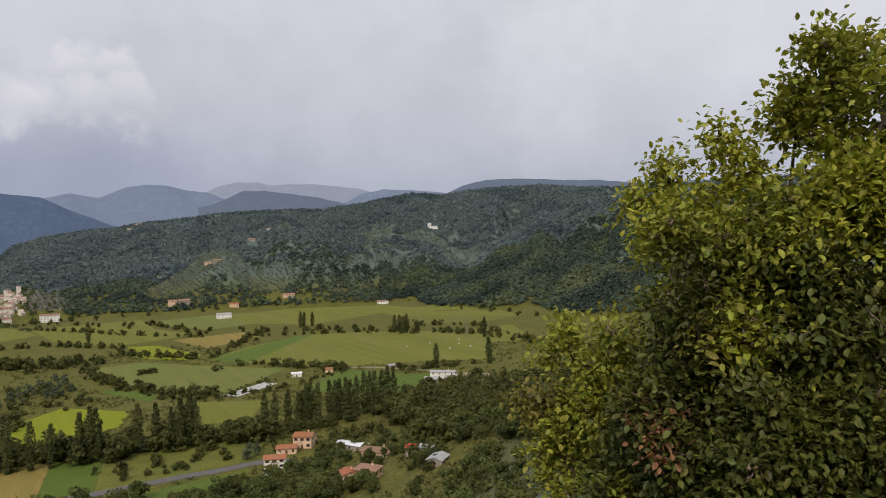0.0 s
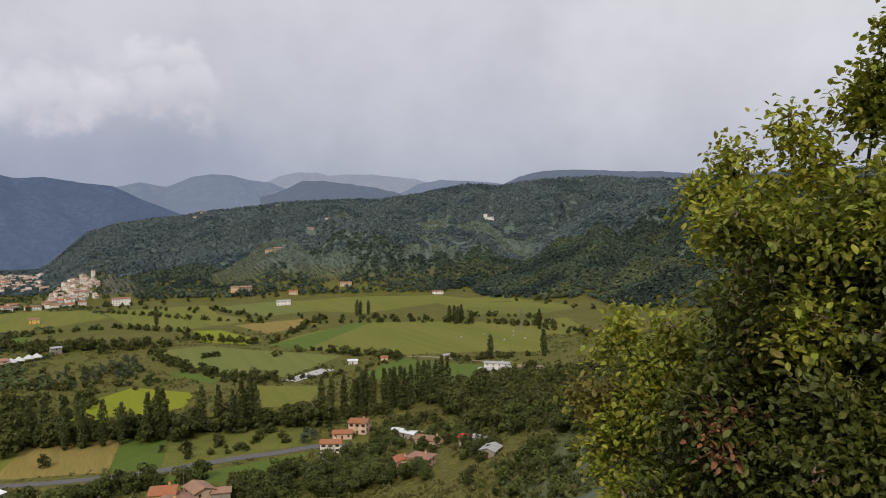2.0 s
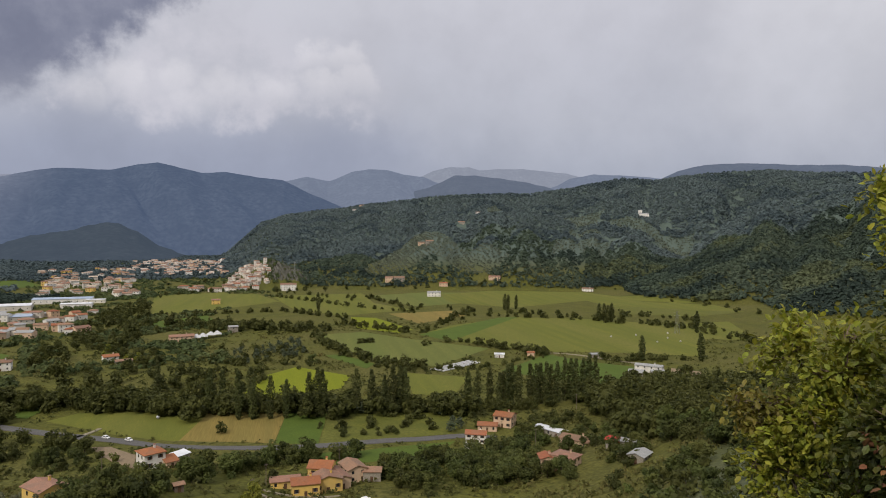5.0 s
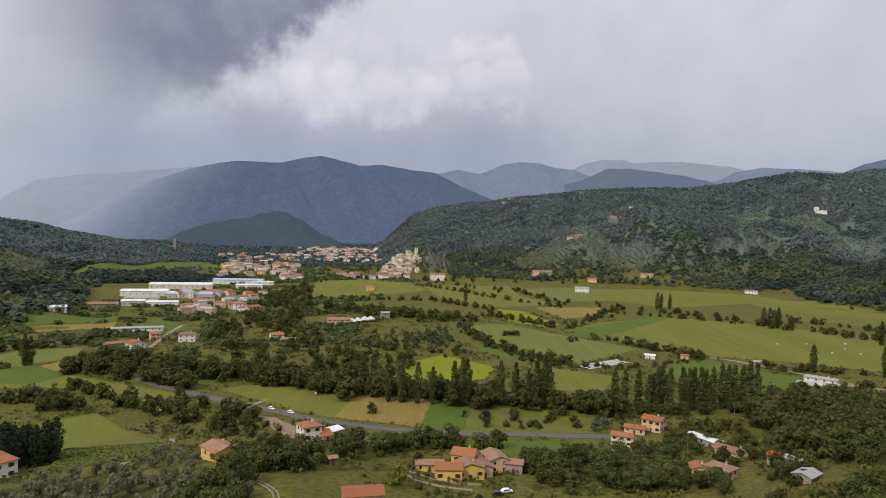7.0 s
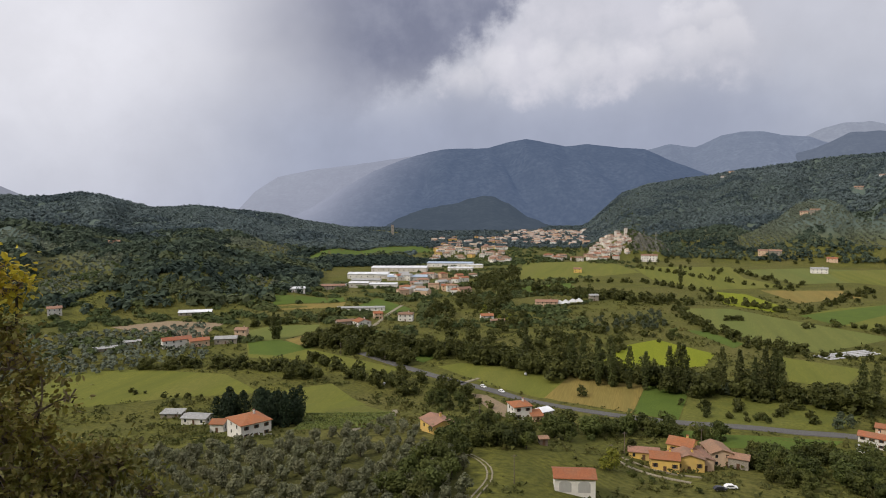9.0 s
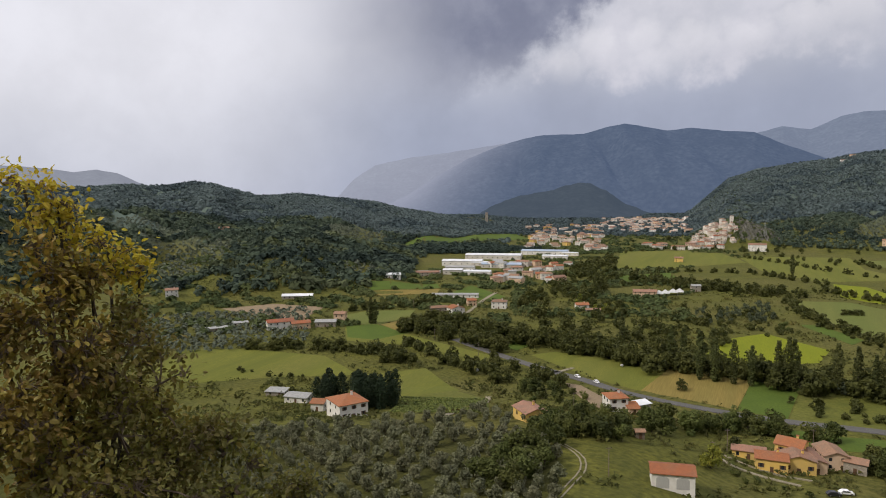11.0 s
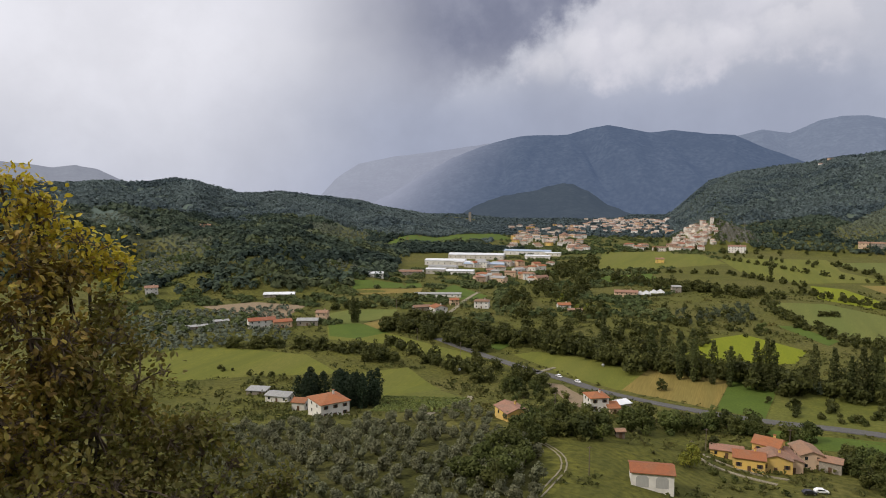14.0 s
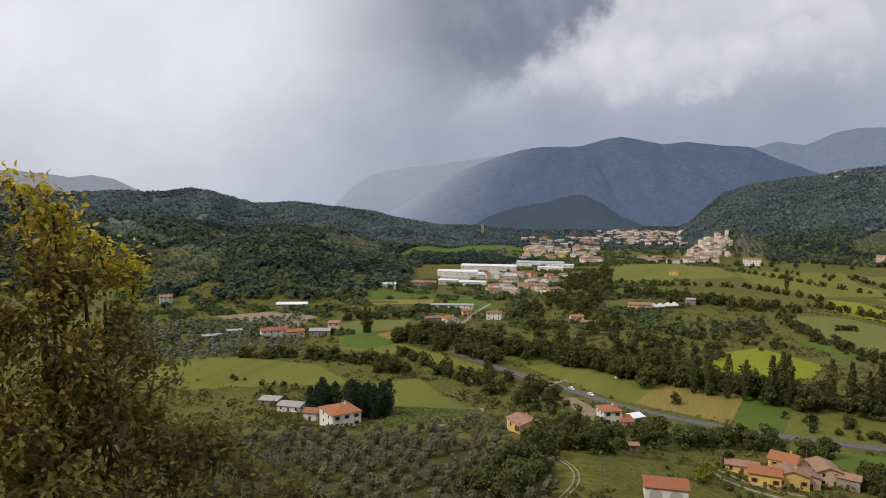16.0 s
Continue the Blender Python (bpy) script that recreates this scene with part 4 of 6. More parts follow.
house((-4.8, 718), 9, 7, 6, STONE, ROOF_GREY, face=15, label="small grey tower-like store", cols=1, chimney=False)
house((12.0, 1096), 22, 11, 7, PLASTER, ROOF_GREY, face=5, label="white farmhouse on the valley floor", cols=4)
house((12.8, 1240), 16, 11, 8, PINK, ROOF_RED, face=0, label="orange farmhouse at the foot of the hills", cols=3)
house((8.1, 1276), 15, 12, 9, PINK, ROOF_OLD, face=0, label="peach farmhouse among olives", cols=3)
house((9.0, 1280), 20, 12, 8, STONE, ROOF_OLD, face=10, label="stone farmhouse among olives", cols=4)
house((17.2, 1268), 22, 12, 7, PINK, ROOF_OLD, face=-5, label="peach farmhouse at the foot of the hills", cols=4)
house((25.1, 1236), 20, 10, 6, PLASTER, ROOF_OLD, face=-5, label="white farmhouse near the woods", cols=4)
house((-0.4, 1220), 28, 13, 11, PLASTER, ROOF_OLD, face=0, label="large white villa below the cliff", cols=6, storeys=3)
house((-6.2, 1008), 12, 9, 6, YELLOW, ROOF_OLD, face=0, label="yellow house on the plain", cols=2)
house((17.7, 558), 8, 5, 3.0, PLASTER, ROOF_WHITE, face=0, label="small white tank shed among the crops", cols=1, storeys=1, chimney=False, name="shed", category="shed")
house((20.4, 569), 6, 5, 3.2, PINK, ROOF_RED, face=0, label="small orange field hut", cols=1, storeys=1, chimney=False, name="hut", category="hut")
house((25.8, 574), 7, 5, 3.0, STONE, ROOF_GREY, face=20, label="small pale field hut", cols=1, storeys=1, chimney=False, name="hut", category="hut")
# houses on the slope across the left of the valley
house((-39.9, 519), 20, 10, 6, PLASTER, ROOF_RED, face=8, label="white farmhouse with red tiles among olives", cols=4)
house((-38.2, 517), 14, 9, 4.6, PINK, ROOF_RED, face=8, label="low farm wing with bright red tiles", cols=3, storeys=1)
house((-36.2, 520), 16, 9, 4.0, STONE, ROOF_GREY, face=-10, label="stone barn with a grey roof", cols=3, storeys=1, chimney=False)
house((-35.0, 536), 9, 9, 7, PINK, ROOF_OLD, face=-15, label="square peach house among olive trees", cols=2)
house((-45.1, 530), 16, 5, 2.2, STONE, ROOF_GREY, face=5, style="shed", pitch=0.1, label="low grey-roofed shed among olives", cols=3, storeys=1, chimney=False, name="shed", category="shed")
house((-43.2, 546), 12, 5, 2.2, STONE, ROOF_GREY, face=5, style="shed", pitch=0.1, label="low grey-roofed shed among olives", cols=3, storeys=1, chimney=False, name="shed", category="shed")
house((-48.4, 706), 12, 10, 7, PLASTER, ROOF_OLD, face=0, label="white house below the wooded slope", cols=3)
house((-44.2, 1124), 16, 12, 8, PINK, ROOF_OLD, face=0, label="cream villa on the wooded hill", cols=3)
house((-38.5, 668), 30, 10, 3.2, STONE, ROOF_WHITE, face=-10, label="long pale farm store", cols=6, storeys=1, chimney=False, name="barn", category="barn")
house((-30.6, 756), 26, 10, 4, PLASTER, ROOF_WHITE, face=0, label="white low farm store", cols=5, storeys=1, chimney=False, name="barn", category="barn")
house((-27.3, 820), 30, 10, 5, STONE, ROOF_OLD, face=0, label="pale stone farm range", cols=5, storeys=2, chimney=False)
# chapel on the hill and hilltop hamlets
house((29.6, 1864), 26, 14, 12, PLASTER, ROOF_GREY, face=0, label="white hermitage on the wooded hillside", cols=5, storeys=2, category="chapel", name="chapel")
house((29.3, 1872), 10, 10, 18, PLASTER, ROOF_GREY, face=0, style="hip", label="white bell tower on the wooded hillside", cols=1, storeys=2, category="tower", name="bell_tower", chimney=False)
for k, at in enumerate(((14.3, 1712), (15.8, 2032), (10.9, 1544), (11.6, 1528), (5.2, 2480), (5.8, 2552))):
    house(at, 18, 11, 7, (STONE, PLASTER, PINK)[k % 3], ROOF_OLD, face=k * 7 - 14, label="stone farmhouse on the wooded hillside", cols=3, group="hill farms")
# marquees
for k, at in enumerate(((-7.7, 679), (-7.2, 684), (-6.6, 692), (-6.1, 696))):
    p = spot(*at)
    tent = tagged(new("marquee"), "white peaked canvas marquee by the road", "tent", "marquees")
    tent.matrix_basis = pose(p.x, p.y, p.z, 0, 0, -at[0])
    bm = bmesh.new()
    bmesh.ops.create_cone(bm, segments=4, radius1=6.2, radius2=0.2, depth=3.4, cap_ends=True, matrix=Matrix.Translation((0, 0, 4.4)) @ Matrix.Rotation(radians(45), 4, "Z"))
    part("canopy", bm, CANVAS, tent)
    for sx in (-4.2, 4.2):
        for sy in (-4.2, 4.2):
            part("pole", block(sx - 0.08, sx + 0.08, sy - 0.08, sy + 0.08, -0.2, 2.8), METAL, tent)

# industrial estate
for at, w, dep, h, rf in (
    ((-24.3, 936), 60, 30, 9, ROOF_WHITE), ((-21.6, 1016), 90, 34, 9, ROOF_WHITE), ((-24.5, 872), 40, 22, 7, ROOF_GREY), ((-23.0, 824), 36, 18, 7, ROOF_WHITE), ((-20.9, 904), 58, 24, 7, ROOF_BLUE), ((-17.2, 1092), 80, 30, 9, ROOF_BLUE),
    ((-25.1, 836), 26, 18, 8, ROOF_WHITE), ((-22.0, 928), 50, 18, 7, ROOF_WHITE), ((-16.3, 1020), 40, 18, 8, ROOF_WHITE), ((-27.5, 832), 40, 14, 6, ROOF_GREY), ((-19.2, 932), 34, 16, 6, ROOF_GREY), ((-15.0, 1080), 26, 14, 7, ROOF_WHITE)):
    house(at, w * 0.95, dep, h * 0.72, (PLASTER, PLASTER, TOWNWALL, PLASTER)[int(w) % 4], rf, face=-8, style="gable", pitch=0.1, cols=max(3, int(w / 8)), storeys=1, label="large white factory hall with a low sheet roof", chimney=False, name="factory_hall", category="factory", group="industrial estate", door=False, plain_sides=True)

# the modern town, street by street
rng = np.random.default_rng(11)


def town(count, b0, b1, d0, d1, lo, hi, label, group, walls, roofs, rise=None, wide=(9, 17)):
    for _ in range(count):
        b, d = rng.uniform(b0, b1), rng.uniform(d0, d1)
        w, h = rng.uniform(*wide), rng.uniform(lo, hi)
        house((round(b, 2), round(d, 1)), w, rng.uniform(9, 12), h, walls[rng.integers(len(walls))], roofs[rng.integers(len(roofs))], face=rng.uniform(-30, 30), style=("gable", "hip")[rng.integers(2)], cols=int(w / 4), storeys=max(1, int(h / 3)), label=label, group=group, chimney=False, plain_sides=True, lift=0 if rise is None else rise(b, d))


def pole(at, h, label="weathered timber utility pole with a crossarm"):
    p = spot(*at)
    base = tagged(new("utility_pole"), label, "utility pole", "utility poles")
    base.matrix_basis = pose(p.x, p.y, p.z, 0, 0, -at[0] + 20)
    bm = bmesh.new()
    bmesh.ops.create_cone(bm, segments=8, radius1=0.17, radius2=0.11, depth=h + 0.6, cap_ends=True, matrix=Matrix.Translation((0, 0, h / 2 - 0.3)))
    part("post", bm, TIMBER, base)
    part("crossarm", block(-0.8, 0.8, -0.06, 0.06, h - 0.6, h - 0.45), TIMBER, base)
    for x in (-0.7, 0, 0.7):
        part("insulator", block(x - 0.06, x + 0.06, -0.06, 0.06, h - 0.45, h - 0.2), GLASS, base)
    return base


for at in ((-3.3, 234), (3.9, 284), (24.3, 387), (20.9, 322), (-26.7, 458), (-22.9, 414), (-28.5, 582), (-11.6, 194), (-2.2, 259), (-14.6, 274)):
    pole(at, 9.0)


def pylon(at, h):
    p = spot(*at)
    base = tagged(new("power_pylon"), "grey lattice power pylon on the plain", "pylon", "power pylons")
    base.matrix_basis = pose(p.x, p.y, p.z, 0, 0, -at[0] + 25)
    for sx in (-1, 1):
        for sy in (-1, 1):
            bm = bmesh.new()
            limb(bm, (sx * 2.2, sy * 2.2, -0.3), (sx * 0.4, sy * 0.4, h), 0.16, 0.1, 4)
            part("leg", bm, METAL, base)
    for k in range(5):
        z0, z1 = h * k / 5, h * (k + 1) / 5
        w0, w1 = 2.2 - 1.8 * k / 5, 2.2 - 1.8 * (k + 1) / 5
        for sy in (-1, 1):
            bm = bmesh.new()
            limb(bm, (-w0, sy * w0, z0), (w1, sy * w1, z1), 0.09, 0.09, 4)
            part("brace", bm, METAL, base)
    for z in (h * 0.8, h * 0.95):
        part("crossarm", block(-3.4, 3.4, -0.15, 0.15, z, z + 0.25), METAL, base)
    return base


# round bales on the large meadow
for at in ((27.1, 694), (29.1, 712), (31.6, 738), (30.8, 674), (32.6, 685), (31.6, 704), (-23.0, 377), (-10.6, 398)):
    p = spot(*at)
    bale = tagged(new("hay_bale"), "round bale wrapped in white film", "hay bale", "hay bales")
    bale.matrix_basis = pose(p.x, p.y, p.z + 0.4, 0, 0, at[1])
    bm = bmesh.new()
    bmesh.ops.create_cone(bm, segments=18, radius1=0.75, radius2=0.75, depth=1.3, cap_ends=True, matrix=Matrix.Translation((0, 0, 0.7)) @ Matrix.Rotation(radians(90), 4, "X"))
    bmesh.ops.bevel(bm, geom=[q for q in bm.edges if len(q.link_faces) == 2 and q.calc_face_angle(0) > 1], offset=0.12, segments=2, affect="EDGES")
    part("wrap", bm, CANVAS, bale)

# crop tunnels
t0, t1 = spot(*(12.2, 501)), spot(*(15.5, 538))
for k in range(4):
    run = (t1 - t0)
    side = Vector((run.y, -run.x, 0)).normalized() * (k * 3.6 - 5)
    tun = tagged(new("crop_tunnel"), "long white plastic crop tunnel on the plain", "greenhouse", "crop tunnels")
    q = t0 + side
    tun.matrix_basis = pose(q.x, q.y, 0.2, 0, 0, math.degrees(math.atan2(run.y, run.x)))
    prof = [(0.75 * math.cos(math.pi * i / 8), 0.75 * math.sin(math.pi * i / 8)) for i in range(9)]
    part("cover", prism(prof, "x", 0, run.length), CANVAS, tun)
    for i in range(2):
        part("end_frame", prism([(u * 1.03, v * 1.03) for u, v in prof], "x", i * run.length - 0.1, i * run.length + 0.1), METAL, tun)

car((-14.3, 370), -38, CAR_WHITE, "white car on the country road")
car((-12.7, 361), -38, CAR_WHITE, "white car on the country road")
town(104, -18.6, -12.2, 1140, 1950, 5, 10, "pale plastered town house with a tiled roof", "town", (TOWNWALL, TOWNWALL, PLASTER, TOWNWALL, PINK, YELLOW), (ROOF_OLD, ROOF_PALE, ROOF_OLD))


def far_town(count, b0, b1, d0, d1, label):
    """Houses too far off to tell apart, one mass: walls, gable roofs and rows of windows."""
    verts, faces, slots = [], [], []

    def quad(pts, slot):
        faces.append(tuple(range(len(verts), len(verts) + len(pts))))
        verts.extend(pts)
        slots.append(slot)

    for _ in range(count):
        b, d = rng.uniform(b0, b1), rng.uniform(d0, d1)
        p = spot(b, d)
        m = pose(p.x, p.y, p.z, 0, 0, -b + rng.uniform(-35, 35))
        w, dp, h = rng.uniform(9, 18), rng.uniform(8, 12), rng.uniform(6, 11)
        wall, top = int(rng.integers(3)), 3 + int(rng.integers(2))
        box = {(x, y, z): m @ Vector((x * w / 2, y * dp, z)) for x in (-1, 1) for y in (0, 1) for z in (-3, h)}
        r0, r1 = m @ Vector((-w / 2, dp / 2, h + dp * 0.17)), m @ Vector((w / 2, dp / 2, h + dp * 0.17))
        quad([box[-1, 0, -3], box[1, 0, -3], box[1, 0, h], box[-1, 0, h]], wall)
        quad([box[1, 1, -3], box[-1, 1, -3], box[-1, 1, h], box[1, 1, h]], wall)
        quad([box[-1, 1, -3], box[-1, 0, -3], box[-1, 0, h], r0, box[-1, 1, h]], wall)
        quad([box[1, 0, -3], box[1, 1, -3], box[1, 1, h], r1, box[1, 0, h]], wall)
        quad([box[-1, 0, h], box[1, 0, h], r1, r0], top)
        quad([box[1, 1, h], box[-1, 1, h], r0, r1], top)
        for z in range(1, int(h) - 1, 3):
            for k in range(int(w / 4)):
                x = -w / 2 + w * (k + 0.5) / int(w / 4)
                quad([m @ Vector((x + sx * 0.5, -0.06, z + sz)) for sx, sz in ((-1, 0), (1, 0), (1, 1.3), (-1, 1.3))], 5)
    ob = mesh_object("distant_houses", verts, faces, TOWNWALL)
    for mat in (PLASTER, PINK, ROOF_OLD, ROOF_PALE, GLASS):
        ob.data.materials.append(mat)
    ob.data.polygons.foreach_set("material_index", slots)
    return tagged(ob, label, "houses", kind="stuff")


far_town(110, -12.5, -5.5, 1600, 2450, "pale distant town houses with tiled roofs")
far_town(24, -9.6, -6.6, 2200, 2480, "pale houses of the far hamlet")
town(88, -5.4, -1.9, 1275, 1385, 4.5, 7.5, "tall old-town house of pale stone on the rock", "old town", (TOWNWALL, PLASTER, TOWNWALL, TOWNWALL), (ROOF_PALE, ROOF_OLD), wide=(5, 8.5))
town(20, -9.0, -3.0, 1209, 1313, 5, 8, "pale house below the old town", "old town", (TOWNWALL, PLASTER, PINK), (ROOF_OLD, ROOF_RED))
town(26, -21.5, -14.8, 728, 960, 5, 7.5, "plastered house near the factories", "outskirts", (PLASTER, TOWNWALL, PINK), (ROOF_OLD, ROOF_GREY, ROOF_RED))
house((-2.3, 1372), 7, 7, 12, TOWNWALL, ROOF_OLD, style="flat", cols=1, storeys=3, label="square stone castle tower over the old town", name="tower", category="tower", chimney=False, group="old town")
house((-22.1, 1796), 7, 7, 30, STONE, ROOF_OLD, style="flat", cols=1, storeys=3, label="slender ruined tower on the ridge", name="tower", category="tower", chimney=False)
# ---- trees ----


def leaf_cloud(seed, lobes, size, droop=0.0):
    """Leaf sprays spread through the shells of several lobes: x, y, z, rx, ry, rz, how many."""
    g = np.random.default_rng(seed)
    cs, ns = [], []
    for x, y, z, rx, ry, rz, n in lobes:
        v = g.normal(size=(n, 3))
        v /= np.linalg.norm(v, axis=1)[:, None]
        r = g.uniform(0.35, 1.0, n) ** 0.45 * g.uniform(0.86, 1.12, n)
        cs.append(np.array([x, y, z]) + v * r[:, None] * np.array([rx, ry, rz]))
        ns.append(v)
    c, v = np.concatenate(cs), np.concatenate(ns)
    nrm = v + g.normal(size=v.shape) * 0.6 + np.array([0, 0, 0.25])
    nrm /= np.linalg.norm(nrm, axis=1)[:, None]
    t = np.cross(nrm, g.normal(size=v.shape))
    t /= np.linalg.norm(t, axis=1)[:, None] + 1e-9
    u = np.cross(nrm, t)
    s = size * g.uniform(0.55, 1.4, len(c))[:, None]
    verts = np.stack([c - t * s * 1.2 - u * s * 0.7, c + t * s * 1.2 - u * s * 0.6, c + t * s * 0.2 + u * s * 1.25], 1).reshape(-1, 3)
    return verts, np.arange(len(verts)).reshape(-1, 3)


def tree(name, seed, height, lobes, size, leaf, label, category="tree", trunk_r=0.22, bare=0.3):
    base = tagged(new(name), label, category)
    bm = bmesh.new()
    limb(bm, (0, 0, -0.6), (0, 0, height * bare + 0.5), trunk_r, trunk_r * 0.7)
    for x, y, z, rx, ry, rz, n in lobes[:6]:
        limb(bm, (0, 0, height * bare), (x * 0.8, y * 0.8, z), trunk_r * 0.6, trunk_r * 0.15)
    part("trunk", bm, BARK, base)
    v, f = leaf_cloud(seed, lobes, size)
    mesh_object("crown", v, f, leaf, base)
    return base


def round_lobes(seed, height, radius, n, per, low=0.25):
    g = np.random.default_rng(seed)
    out = []
    for k in range(n):
        a, s = g.uniform(0, 6.28), g.uniform(0, 1)
        z = height * (low + (0.88 - low) * s)
        rr = radius * (0.75 if s < 0.75 else 0.35) * g.uniform(0.3, 1)
        r = radius * g.uniform(0.38, 0.6)
        out.append((rr * math.cos(a), rr * math.sin(a), z, r, r, r * 0.8, per))
    return out


def poplar_lobes(seed, height, radius):
    g = np.random.default_rng(seed)
    out = []
    for k in range(9):
        s = k / 8
        r = radius * (0.6 + 1.0 * s if s < 0.4 else 1.0 if s < 0.7 else 1.0 - 0.62 * (s - 0.7) / 0.3) * g.uniform(0.8, 1.2)
        out.append((g.uniform(-0.3, 0.3) + 0.5 * s * s, g.uniform(-0.3, 0.3), height * (0.1 + 0.84 * s), r, r, height * 0.1, 125))
    return out


OAKS = [tree("broadleaf_tree", 20 + k, 9, round_lobes(20 + k, 9, 4.2, 10, 84, 0.14) + [(0, 0, 4.6, 3.1, 3.1, 3.4, 130)], 0.4, LEAF_OAK, "dark green broadleaf tree with a full crown") for k in range(4)]
POPLARS = [tree("poplar", 40 + k, 25, poplar_lobes(40 + k, 25, 2.7), 0.42, LEAF_POPLAR, "tall slender dark green poplar", trunk_r=0.25, bare=0.12) for k in range(3)]
OLIVES = [tree("olive_tree", 60 + k, 4, round_lobes(60 + k, 4.2, 1.9, 8, 58, 0.2) + [(0, 0, 2.1, 1.7, 1.7, 1.6, 130)], 0.23, LEAF_OLIVE, "silvery grey-green olive tree", trunk_r=0.16, bare=0.15) for k in range(3)]
BUSHES = [tree("bush", 70 + k, 2.6, round_lobes(70 + k, 2.6, 1.9, 6, 70, 0.2), 0.22, LEAF_OAK, "rounded dark green bush", "bush", trunk_r=0.07, bare=0.1) for k in range(2)]
CYPRESSES = [tree("cypress", 80 + k, 14, poplar_lobes(80 + k, 14, 3.6), 0.33, LEAF_CYPRESS, "dense dark evergreen tree", trunk_r=0.2, bare=0.05) for k in range(2)]
YELLOWS = [tree("lime_tree", 90, 7, round_lobes(90, 7, 3.0, 8, 90, 0.25), 0.3, LEAF_YELLOW, "yellow-green lime tree with a loose crown")]
WILLOWS = [tree("willow", 95 + k, 8, round_lobes(95 + k, 8, 3.4, 8, 95, 0.2), 0.32, LEAF_PALE, "pale grey-green willow with a loose crown") for k in range(2)]
used = set()
pick = np.random.default_rng(5)


FAR_CROWNS = {}


def plant(kinds, x, y, scale=1.0, group="", slim=1.0, sink=0.0):
    src = kinds[int(pick.integers(len(kinds)))]
    scale *= 1.2 if kinds is OAKS or kinds is BUSHES else 1.0
    if math.hypot(x, y) > (290 if group == "wooded spur" else 350 if kinds is not BUSHES else 320) and kinds is not POPLARS and src.name in used:
        crown = next(c for c in src.children if c.name.startswith("crown"))
        co = np.empty(len(crown.data.vertices) * 3)
        crown.data.vertices.foreach_get("co", co)
        q = co.reshape(-1, 3, 3)[:: 4 if math.hypot(x, y) > 700 else 3 if math.hypot(x, y) > 450 else 2]
        mid = q.mean(1, keepdims=True)
        q = (mid + (q - mid) * (1.7 if math.hypot(x, y) > 700 else 1.5 if math.hypot(x, y) > 450 else 1.3)) * np.array([scale * slim, scale * slim, scale])
        a = pick.uniform(0, 6.28)
        rot = np.array([[math.cos(a), math.sin(a), 0], [-math.sin(a), math.cos(a), 0], [0, 0, 1]])
        FAR_CROWNS.setdefault(crown.data.materials[0].name, []).append((q @ rot + np.array([x, y, float(ground_xy(x, y))])).reshape(-1, 3))
        return None
    z = float(ground_xy(x, y)) - sink
    m = pose(x, y, z, 0, 0, float(pick.uniform(0, 360))) @ Matrix.Diagonal((scale * slim, scale * slim, scale, 1))
    if src.name not in used:
        used.add(src.name)
        src.matrix_basis = m
        ob = src
    else:
        ob = copy_thing(src, m)
        if ob is not src:
            s = src.matrix_basis.to_scale()
            ob.matrix_basis = m
    if group:
        ob["group"] = group
    return ob


def xy(at):
    r = radians(at[0])
    return at[1] * math.sin(r), at[1] * math.cos(r)


def along(kinds, line, count, lo, hi, group, spread=3.0, slim=1.0):
    """Plants spaced unevenly along a line of bearings and distances."""
    pts = [Vector(xy(a)) for a in line]
    cum = [0.0]
    for a, b in zip(pts, pts[1:]):
        cum.append(cum[-1] + (b - a).length)
    for k in range(count):
        s = (k + pick.uniform(0.1, 0.9)) / count * cum[-1]
        i = max(j for j in range(len(cum) - 1) if cum[j] <= s)
        p = pts[i].lerp(pts[i + 1], (s - cum[i]) / max(cum[i + 1] - cum[i], 1e-6))
        plant(kinds, p.x + pick.normal() * spread, p.y + pick.normal() * spread, pick.uniform(lo, hi), group, slim)


def inside(p, poly):
    c = False
    for i in range(len(poly)):
        a, b = poly[i], poly[i - 1]
        if (a[1] > p[1]) != (b[1] > p[1]) and p[0] < (b[0] - a[0]) * (p[1] - a[1]) / (b[1] - a[1]) + a[0]:
            c = not c
    return c


def spread_in(line, count, gap):
    poly = [xy(a) for a in line]
    xs, ys = [p[0] for p in poly], [p[1] for p in poly]
    out, tries = [], 0
    while len(out) < count and tries < count * 60:
        tries += 1
        p = (pick.uniform(min(xs), max(xs)), pick.uniform(min(ys), max(ys)))
        if inside(p, poly) and all((p[0] - q[0]) ** 2 + (p[1] - q[1]) ** 2 > gap * gap for q in out):
            out.append(p)
    return out


def wood(kinds, line, count, lo, hi, group, gap=4.0):
    for x, y in spread_in(line, count, gap):
        plant(kinds, x, y, pick.uniform(lo, hi), group)


# poplar rows
for at in ((-4.4, 383), (-3.3, 381), (-1.9, 380), (-0.6, 379), (1.4, 378), (2.0, 378), (2.5, 378), (5.3, 383), (6.6, 384), (7.8, 384), (8.4, 382), (9.1, 384), (9.6, 384), (-6.7, 410), (-5.7, 405), (-10.6, 458)):
    x, y = xy(at)
    plant(POPLARS, x, y, pick.uniform(0.85, 1.12), "poplars by the brook")
for at in ((15.0, 396), (15.8, 396), (16.9, 396), (17.7, 396), (18.1, 399), (18.5, 398), (18.8, 401), (19.4, 401), (20.4, 406), (20.9, 404), (21.3, 407), (21.8, 405), (22.2, 408), (22.7, 408), (23.3, 412), (23.8, 413), (24.3, 416), (24.9, 420), (25.4, 424), (25.9, 428)):
    x, y = xy(at)
    plant(POPLARS, x, y, pick.uniform(0.85, 1.05), "poplar row behind the hamlet")
